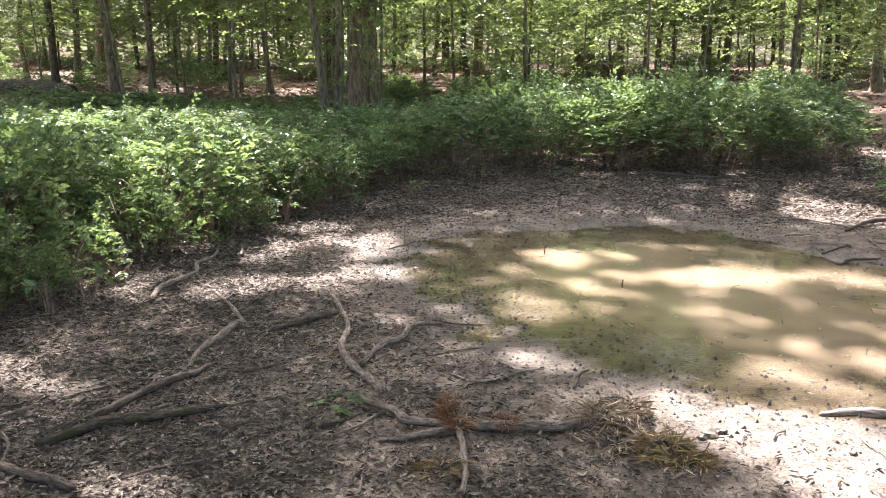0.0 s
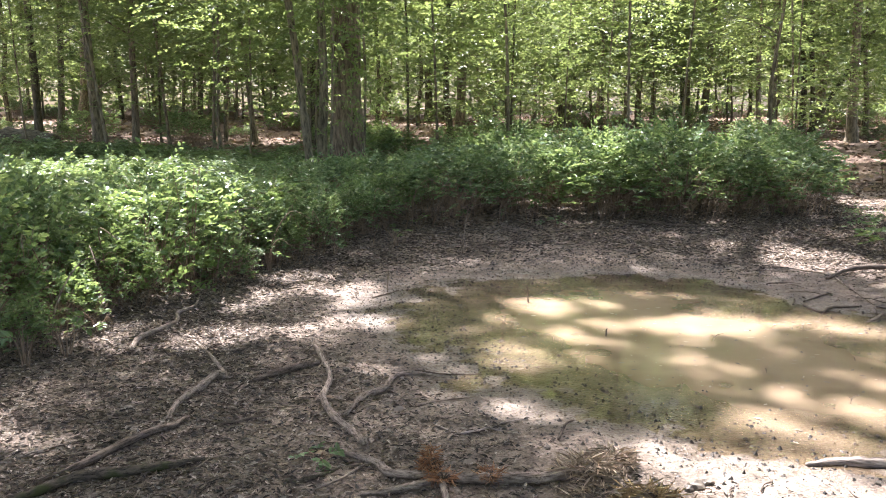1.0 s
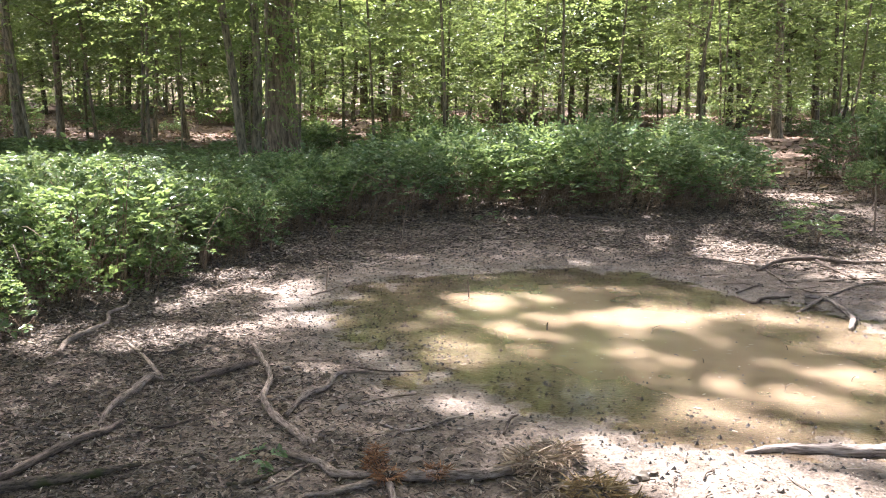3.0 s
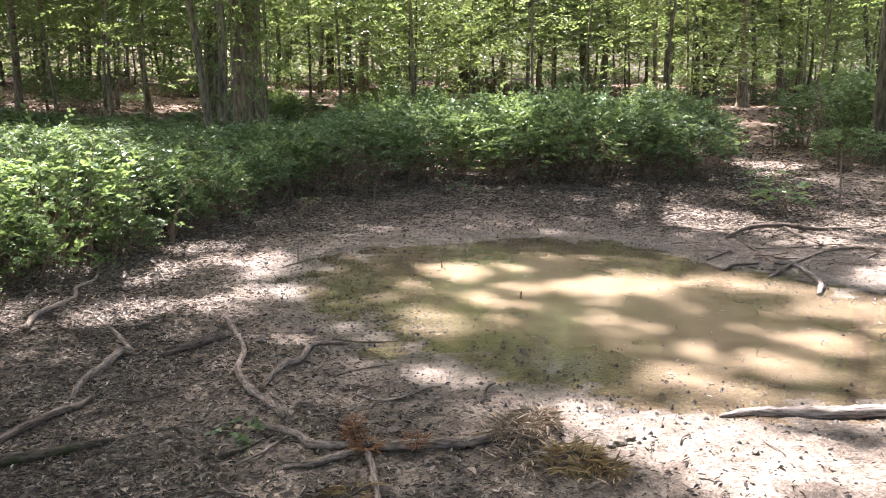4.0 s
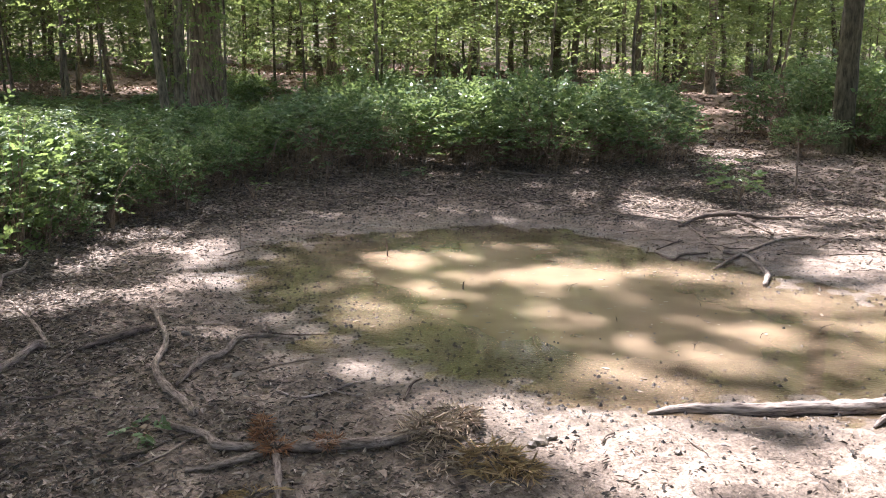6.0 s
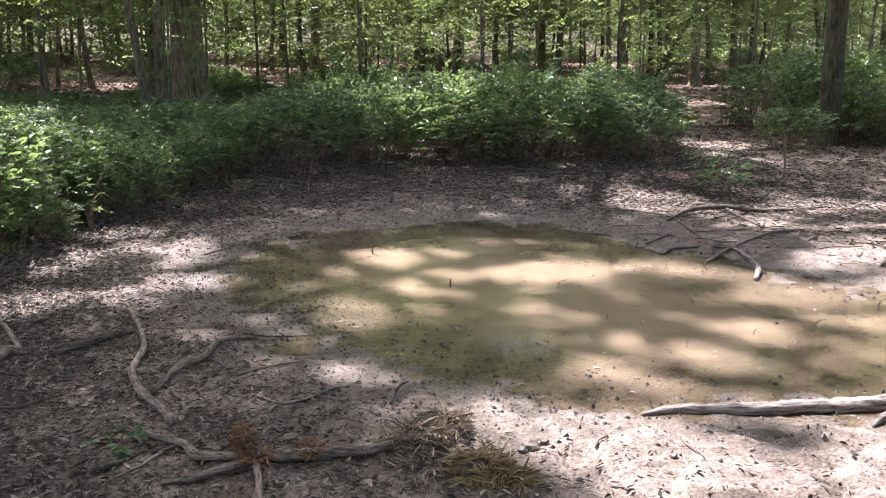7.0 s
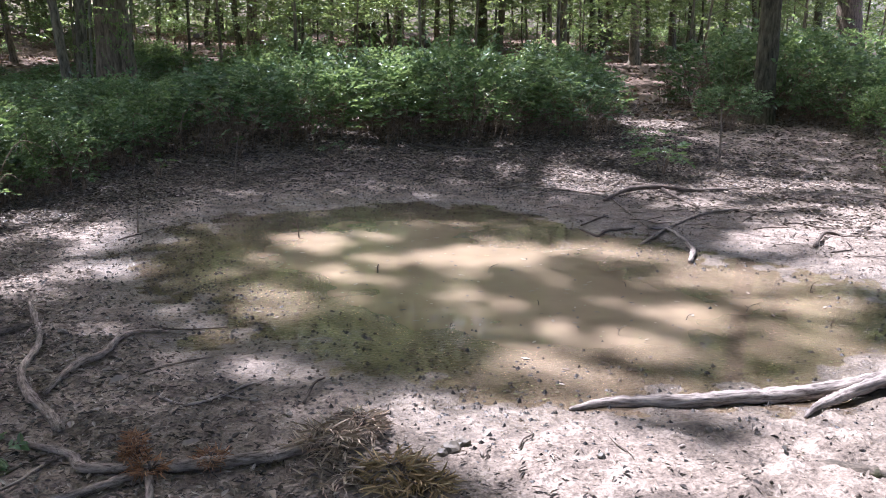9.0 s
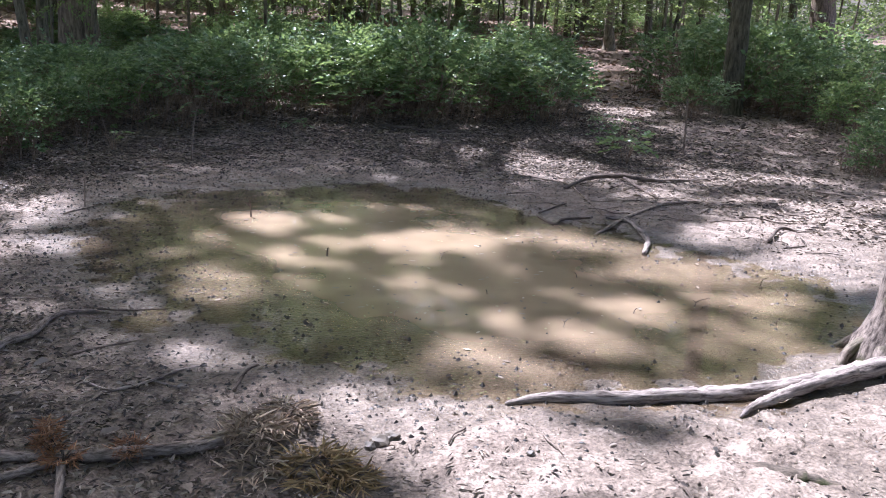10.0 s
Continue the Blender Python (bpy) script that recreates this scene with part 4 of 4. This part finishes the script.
fallen("twig", "small twig lying beside a standing stick", [([(-0.68, 6.9), (-0.57, 7.06), (-0.48, 7.26)], (0.006, 0.008, 0.005))], STICK, 25, "twig", 6)
upright(0.63, 6.85, 0.15, 0.007, -0.1, STICK_DARK, "dark stub standing out of the water", 2, True)
upright(1.08, 5.74, 0.06, 0.007, 0.1, STICK_DARK, "short dark stub in the water", 3)
upright(5.75, 9.6, 0.66, 0.014, -0.06, STICK, "bare pale sapling stick on the bank", 4)
upright(0.1, 9.15, 0.5, 0.008, 0.12, STICK, "bare stick leaning by the shrubs", 5)
for k, (x, y, h, lean) in enumerate([(1.78, 5.62, 0.10, 0.9), (2.56, 5.16, 0.07, -0.8), (2.6, 4.5, 0.06, 0.8), (2.99, 4.56, 0.09, 1.2), (3.45, 4.99, 0.10, 0.9), (3.62, 4.86, 0.12, 0.5),
                                     (2.13, 4.34, 0.09, 0.6), (3.32, 4.25, 0.06, 0.2), (0.71, 5.64, 0.05, -0.7), (2.65, 6.5, 0.06, 0.6), (1.3, 4.6, 0.05, 0.5), (1.9, 4.9, 0.05, -0.4)]):
    upright(x, y, h * 0.6, 0.003, lean * 1.5, STICK_DARK if k % 2 else STICK, "thin bent twig poking out of the water", 30 + k, k % 3 == 0)


# ---- needle clumps on the forked branch ----
def needle_clump(x, y, reach, height, n, mat, label, seed, lift=0.0, size=1.0):
    rng = np.random.default_rng(seed)
    a = rng.uniform(0, 2 * np.pi, n)
    rad = reach * rng.random(n) ** 0.7
    gzv = ground_z(x + rad * np.cos(a), y + rad * np.sin(a)) - gz(x, y)
    O = np.stack([rad * np.cos(a) * 0.7, rad * np.sin(a) * 0.7, gzv * 0.7 + 0.006 + lift + height * rng.random(n) * (1 - rad / reach * 0.6)], -1)
    b = a + rng.normal(0, 0.6, n)
    D = np.stack([np.cos(b), np.sin(b), rng.uniform(-0.1, 0.9, n) * (height / (height + reach * 0.5))], -1)
    if height > 2 * reach:
        D[:, 2] += rng.uniform(-0.6, 2.4, n)
    ob = thing("needle_clump", (x, y, gz(x, y)), label, "dead foliage", "clumps of dead needles")
    c = part("needles", sprays(O, D, rng.uniform(0.03, 0.07, n) * size, 5, 0.07 * size, rng, 0.10, 0.7), mat, ob, smooth=False)
    c["kind"] = "stuff"
    for k in range(5):
        t = rng.uniform(0, 2 * np.pi)
        part("stalk", tube([(0, 0, 0.0 + lift * 0.5), (0.5 * reach * math.cos(t), 0.5 * reach * math.sin(t), height * 0.5 + 0.01 + lift), (reach * math.cos(t + 0.3), reach * math.sin(t + 0.3), height * 0.4 + 0.01)],
                           (0.004, 0.003, 0.0015), 5, 3, 0.1, seed + k), STICK_DARK, ob)
    return ob


needle_clump(-0.08, 3.27, 0.04, 0.12, 52, FROND_RED, "rust-brown tuft of dead conifer needles on the branch", 1, 0.02, 0.6)
needle_clump(-0.03, 3.21, 0.05, 0.02, 30, FROND_RED, "rust-brown dead needles draped over the branch", 2, 0.02, 0.6)
needle_clump(0.16, 3.25, 0.045, 0.04, 34, FROND_RED, "small rust-brown needle tuft on the branch", 3, 0.02, 0.6)
needle_clump(0.56, 3.31, 0.11, 0.07, 62, FROND_PALE, "pale dry needles heaped at the branch end", 4, 0.01)
needle_clump(0.58, 3.12, 0.12, 0.02, 34, FROND_PALE, "pale dry needles scattered on the mud", 5)
needle_clump(0.78, 3.06, 0.12, 0.035, 62, FROND_STRAW, "straw-coloured heap of dead conifer fronds", 6)
needle_clump(0.86, 3.0, 0.10, 0.02, 34, FROND_STRAW, "straw-coloured dead fronds lying on mud", 7)
needle_clump(-0.09, 2.86, 0.09, 0.012, 22, FROND_STRAW, "dry straw-coloured needles on the litter", 8)
needle_clump(0.68, 3.42, 0.10, 0.08, 40, FROND_PALE, "pale crumpled dry foliage on the mud", 9)


# ---- small plants ----
def plant(x, y, height, reach, n, leaf, mat, label, seed, name="small_plant"):
    rng = np.random.default_rng(seed)
    ob = thing(name, (x, y, gz(x, y)), label, "plant")
    a = rng.uniform(0, 2 * np.pi, n)
    h = height * rng.uniform(0.45, 1.0, n)
    rad = reach * rng.random(n) ** 0.5 * 0.7
    O = np.stack([rad * np.cos(a), rad * np.sin(a), h], -1)
    D = np.stack([np.cos(a), np.sin(a), rng.uniform(-0.2, 0.4, n)], -1)
    part("foliage", sprays(O, D, reach * 0.6, 7, leaf, rng, 0.5, 0.3), mat, ob, smooth=False)["kind"] = "stuff"
    for k in range(6):
        t = rng.uniform(0, 2 * np.pi)
        part("stem", tube([(0.02 * math.cos(t), 0.02 * math.sin(t), -0.03), (0.3 * reach * math.cos(t), 0.3 * reach * math.sin(t), height * 0.5), (0.7 * reach * math.cos(t), 0.7 * reach * math.sin(t), height * 0.95)],
                          (0.006, 0.004, 0.002), 5, 3, 0.1, seed * 9 + k), TWIG, ob)
    return ob


plant(4.75, 9.1, 0.30, 0.27, 20, 0.08, LEAF_LIGHT, "low pale green seedling plant on the bank", 1)
plant(5.0, 9.9, 0.4, 0.35, 26, 0.06, LEAF_SHRUB, "small green plant on the mud bank", 2)
plant(-1.2, 19.0, 0.8, 0.5, 16, 0.17, LEAF_LIGHT, "bright green fern-like plant behind the shrubs", 3, "fern")
plant(-0.1, 18.6, 0.7, 0.45, 14, 0.16, LEAF_LIGHT, "bright green fern-like plant behind the shrubs", 4, "fern")
plant(-0.57, 3.45, 0.02, 0.09, 6, 0.045, LEAF_SHRUB, "tiny green sprout lying on litter", 5)
plant(-3.0, 3.6, 0.35, 0.35, 40, 0.06, LEAF_LIGHT, "low green plant at the litter edge", 6)


plant(-2.25, 7.05, 1.12, 0.17, 9, 0.10, LEAF_LIGHT, "tall sunlit sprig above the shrubs", 7)


rng = np.random.default_rng(66)
SHORE_X = [-3.1, -2.75, -2.3, -1.7, -1.1, 0.15, 1.4, 2.85, 4.3, 5.2]
SHORE_Y = [4.9, 6.3, 7.4, 8.8, 10.2, 10.9, 11.0, 11.5, 11.9, 12.3]
for k in range(60):
    s = rng.uniform(0, len(SHORE_X) - 1)
    x = float(np.interp(s, range(len(SHORE_X)), SHORE_X) + rng.normal(0, 0.15))
    y = float(np.interp(s, range(len(SHORE_X)), SHORE_Y) + rng.normal(0, 0.18))
    h, a = rng.uniform(0.25, 0.75), rng.uniform(0, 2 * np.pi)
    V, F, G = tube([(0, 0, -0.04), (0.12 * h * math.cos(a), 0.12 * h * math.sin(a), 0.5 * h), (0.4 * h * math.cos(a), 0.4 * h * math.sin(a), 0.92 * h), (0.75 * h * math.cos(a + 0.3), 0.75 * h * math.sin(a + 0.3), h * rng.uniform(0.6, 1.05))],
                   (0.006, 0.005, 0.0025), 5, 4, 0.08, k)
    ob = new("bare_stem", np_mesh("bare_stem", V, F, G, TWIG if k % 3 else STICK, True))
    ob.location = (x, y, gz(x, y))
    tagged(ob, "bare tan stem arching from the shrub edge", "stem", "bare stems along the shrubs")
    if k % 2:
        plant(x + float(rng.normal(0, 0.2)), y - float(rng.uniform(0, 0.25)), float(rng.uniform(0.08, 0.26)), float(rng.uniform(0.1, 0.2)), int(rng.integers(3, 8)), 0.055, LEAF_LIGHT if k % 4 == 1 else LEAF_SHRUB,
              "small seedling with a few pale leaves", 100 + k, "seedling")["group"] = "seedlings along the shrubs"


# ---- litter and debris ----
def strewn(name, x, y, L, W, mat, label, seed, tilt=0.35, lift=0.004, flat=False):
    rng = np.random.default_rng(seed)
    n = len(x)
    z = ground_z(x, y) if not flat else np.zeros(n)
    a = rng.uniform(0, 2 * np.pi, n)
    D = np.stack([np.cos(a), np.sin(a), rng.normal(0, tilt * 0.6, n)], -1)
    N = np.array([0, 0, 1.0]) + rng.normal(0, tilt, (n, 3))
    V, F = leaves(np.stack([x, y, z + lift + 0.01 * rng.random(n) * (not flat)], -1), D, N, L, W, 0.25 if not flat else 0.0, 0.1 if not flat else 0.0)
    return tagged(new(name, np_mesh(name, V, F, mat)), label, "litter", kind="stuff")


rng = np.random.default_rng(12)
n = 560000
x, y = rng.uniform(-4.2, 6.5, n), 2.0 + 10.5 * rng.random(n) ** 1.5
d = pond_distance(x, y)
dense = smooth(0.15, 1.6, d) * (0.06 + 0.94 * smooth(1.6, -0.6, x + 0.25 * (y - 3))) + 0.5 * smooth(0.8, 2.0, d) * smooth(7.5, 9, y)
keep = (d > 0.1) & (rng.random(n) < smooth(6.5, 5.0, x)) & (rng.random(n) < dense * (0.35 + 1.3 * vnoise(x * 2.2, y * 2.2, 31)))
x, y = x[keep], y[keep]
n = len(x)
L = rng.uniform(0.010, 0.043, n) * (1 + 0.07 * np.maximum(0, y - 4))
strewn("leaf_litter", x, y, L, L * rng.uniform(0.14, 0.42, n), LEAF_DRY, "grey-brown shredded dead leaves on mud", 13)

n = 90000
x, y = rng.uniform(-4, 6.5, n), rng.uniform(2, 12.5, n)
d = pond_distance(x, y)
keep = (d > 0.05) & (rng.random(n) < (0.03 + 0.6 * smooth(0.2, 1.3, d) * np.maximum(smooth(2.0, 0.0, x - 0.5 * np.maximum(0, y - 5)), smooth(7.6, 8.6, y))) * (0.3 + 1.4 * vnoise(x * 3, y * 3, 35)))
x, y = x[keep], y[keep]
L = rng.uniform(0.008, 0.042, len(x)) * (1 + 0.05 * np.maximum(0, y - 4))
strewn("dark_litter", x, y, L, L * rng.uniform(0.1, 0.5, len(x)), SPECK, "dark rotting leaf scraps on mud", 14, 0.5)

n = 60000
x, y = rng.uniform(3.0, 13.0, n), rng.uniform(5.5, 16.0, n)
keep = (pond_distance(x, y) > 1.3) & (rng.random(n) < 0.25 + 0.75 * vnoise(x * 1.5, y * 1.5, 33))
L = rng.uniform(0.03, 0.08, keep.sum())
strewn("path_litter", x[keep], y[keep], L, L * rng.uniform(0.15, 0.45, keep.sum()), LEAF_DRY, "grey-brown dead leaves on the muddy path", 25)

n = 26000
x, y = rng.uniform(-30, 34, n), 13 + 42 * rng.random(n)
keep = np.abs(x) < 0.65 * y + 4
L = rng.uniform(0.08, 0.22, keep.sum())
strewn("forest_litter", x[keep], y[keep], L, L * 0.6, LEAF_BROWN, "brown dead leaves covering the forest floor", 15, 0.4, 0.01)


n = 110000
x, y = rng.uniform(-9, 9, n), rng.uniform(-8, 2.1, n)
L = rng.uniform(0.015, 0.06, n)
strewn("trodden_litter", x, y, L, L * 0.3, LEAF_DRY, "dead leaves on the trodden mud", 27)


def clods(name, x, y, size, mat, label, seed, level=None):
    """Small uneven lumps."""
    rng = np.random.default_rng(seed)
    n = len(x)
    z = ground_z(x, y) if level is None else np.maximum(ground_z(x, y), level)
    base = np.array([(1, 0, 0), (0, 1, 0), (-1, 0, 0), (0, -1, 0), (0, 0, 1), (0, 0, -0.6)], float)
    V = base[None] * size[:, None, None] * rng.uniform(0.5, 1.3, (n, 6, 1))
    V[..., 2] *= rng.uniform(0.4, 1.1, (n, 1))
    a = rng.uniform(0, 2 * np.pi, n)
    c, s = np.cos(a)[:, None], np.sin(a)[:, None]
    V = np.stack([V[..., 0] * c - V[..., 1] * s, V[..., 0] * s + V[..., 1] * c, V[..., 2]], -1) + np.stack([x, y, z], -1)[:, None]
    tri = np.array([(0, 1, 4), (1, 2, 4), (2, 3, 4), (3, 0, 4), (1, 0, 5), (2, 1, 5), (3, 2, 5), (0, 3, 5)])
    F = (np.arange(n)[:, None, None] * 6 + tri[None]).reshape(-1, 3)
    return tagged(new(name, np_mesh(name, V.reshape(-1, 3), F, mat)), label, "debris", kind="stuff")


n = 42000
x, y = rng.uniform(-2, 5.5, n), rng.uniform(2.4, 10.2, n)
d = pond_distance(x, y)
side = smooth(7.2, 8.0, y)
left = np.maximum(smooth(2.6, 0.2, x), 0.9 * side) + 0.35
keep = (rng.random(n) < left * np.exp(-((d - 0.05 - 0.4 * side) / (0.5 + 0.45 * side)) ** 2) * (0.25 + 1.2 * vnoise(x * 2.5, y * 2.5, 41)))
clods("mud_specks", x[keep], y[keep], 0.004 + 0.011 * rng.random(keep.sum()) ** 2, SPECK, "dark bits of debris at the water's edge", 16, 0.0)
n = 30000
x, y = rng.uniform(-3.5, 6, n), rng.uniform(2.2, 10.8, n)
keep = (pond_distance(x, y) > 0.1) & ((x < 1.2) | (y > 5) | (rng.random(n) < 0.35))
clods("mud_clods", x[keep], y[keep], 0.003 + 0.012 * rng.random(keep.sum()) ** 3, MUD, "small lumps of grey mud", 17)

n = 3500
x, y = rng.uniform(-1.2, 4.4, n), rng.uniform(3.2, 8.6, n)
d = pond_distance(x, y)
keep = rng.random(n) < np.exp(-((d + 0.12) / 0.22) ** 2) * (0.25 + 0.75 * smooth(2.4, 0.6, x))
clods("mud_hummocks", x[keep], y[keep], 0.005 + 0.016 * rng.random(keep.sum()) ** 2, MUD, "wet mud lumps rising from the shallows", 26, -0.004)
n = 16000
x, y = rng.uniform(-1, 4.2, n), rng.uniform(3.2, 8.2, n)
d = pond_distance(x, y)
keep = (d < 0.0) & (rng.random(n) < np.exp(d / 0.55) * (smooth(2.6, 0.4, x) + 0.12) * smooth(0.35, 0.75, vnoise(x * 3, y * 3, 51)) * 1.4)
L = rng.uniform(0.006, 0.022, keep.sum())
strewn("duckweed", x[keep], y[keep], L, L * 0.7, ALGAE, "yellow-green scraps floating on shallow water", 18, 0.02, 0.004, True)
n = 700
x, y = rng.uniform(-1, 4.2, n), rng.uniform(3.2, 8.2, n)
keep = pond_distance(x, y) < 0
L = rng.uniform(0.02, 0.05, keep.sum())
strewn("floating_leaves", x[keep], y[keep], L, L * 0.4, LEAF_DRY, "dead leaves floating on the muddy water", 19, 0.04, 0.005, True)

# single fallen leaves that stand out
for k, (x, y, l) in enumerate([(-0.23, 4.09, 0.09), (-0.62, 4.25, 0.06), (-0.36, 3.62, 0.06), (0.05, 3.38, 0.08), (-0.6, 3.5, 0.08), (0.35, 3.05, 0.07), (-0.3, 4.2, 0.05), (2.2, 3.2, 0.05)]):
    rng = np.random.default_rng(k)
    a = rng.uniform(0, 6.28)
    ob = new("fallen_leaf", np_mesh("fallen_leaf", *leaves(np.zeros((1, 3)), np.array([[math.cos(a), math.sin(a), 0.15]]), np.array([[0.1, -0.2, 1.0]]), l, l * 0.45, 0.3), FROND_PALE))
    ob.location = (x, y, gz(x, y) + 0.012)
    tagged(ob, "pale dry leaf curled on the mud", "leaf", "single fallen leaves")
# a leaning dead pole among the trees
x, y = 15.0, 36.3
ob = thing("leaning_pole", (x, y, gz(x, y)), "dead tree trunk leaning against its neighbours", "tree")
part("trunk", tube([(0, 0, -0.2), (2.6, 0.2, 4.2), (5.6, 0.3, 9.0), (8.2, 0.5, 12.5)], (0.10, 0.085, 0.07, 0.04), 8, 4, 0.06, 5), BARK_DARK, ob)

# pale chips of bark and leaf on the sunlit mud
rng = np.random.default_rng(133)
x, y = rng.uniform(1.15, 3.4, 900), rng.uniform(2.45, 3.42, 900)
L = rng.uniform(0.006, 0.026, 900)
strewn("pale_litter", x, y, L, L * rng.uniform(0.1, 0.35, 900), FROND_PALE, "pale chips of leaf and bark on mud", 31)

# loose twigs scattered on the mud
rng = np.random.default_rng(91)
made = 0
while made < 230:
    x, y = (rng.uniform(2.6, 6.4), rng.uniform(5.4, 10.4)) if made < 50 or made >= 140 else (rng.uniform(-1.0, 5.6), rng.uniform(9.6, 12.0)) if made >= 90 else (rng.uniform(-2.6, 2.6), rng.uniform(2.5, 5.2) if made < 75 else rng.uniform(8.3, 11.2))
    if pond_distance(np.array([x]), np.array([y]))[0] < 0.12:
        continue
    made += 1
    a, l = rng.uniform(0, 2 * np.pi), rng.uniform(0.08, 0.42)
    r = l * rng.uniform(0.008, 0.016) + 0.001
    z0 = gz(x, y)
    pts = []
    for s in (-0.5, -0.15, 0.2, 0.5):
        b = a + rng.normal(0, 0.25)
        px, py = s * l * math.cos(b), s * l * math.sin(b)
        pts.append((px, py, gz(x + px, y + py) - z0 + r + 0.006))
    V, F, G = tube(pts, (r, r, r * 0.7), 5, 4, 0.12, made)
    ob = new("twig", np_mesh("twig", V, F, G, STICK if made % 3 else STICK_DARK, True))
    ob.location = (x, y, z0)
    tagged(ob, "small dry twig lying on the mud", "twig", "loose twigs on the mud")


def mud_lump(x, y, r, seed):
    """A broken lump of dark mud."""
    rng = np.random.default_rng(seed)
    bm = bmesh.new()
    bmesh.ops.create_icosphere(bm, subdivisions=2, radius=r)
    for v in bm.verts:
        v.co *= 0.75 + 0.5 * noise.noise(v.co * (2.2 / r) + Vector((seed, 0, 0)))
        v.co.z *= 0.7
    me = bpy.data.meshes.new("mud_lump")
    bm.to_mesh(me)
    bm.free()
    me.materials.append(SPECK)
    ob = new("mud_lump", me)
    ob.location = (x, y, gz(x, y) + r * 0.25)
    return tagged(ob, "dark lump of broken mud", "mud lump", "lumps of dark mud")


for k, (x, y, r) in enumerate([(1.0, 3.24, 0.046), (1.05, 3.27, 0.036), (0.96, 3.21, 0.028), (-0.62, 4.75, 0.03), (-0.28, 4.62, 0.026), (-0.3, 4.35, 0.02), (0.44, 3.62, 0.018), (0.25, 3.66, 0.02), (0.02, 4.32, 0.022), (1.5, 3.05, 0.02), (2.0, 3.2, 0.022), (1.75, 3.28, 0.018)]):
    mud_lump(x, y, r, k)
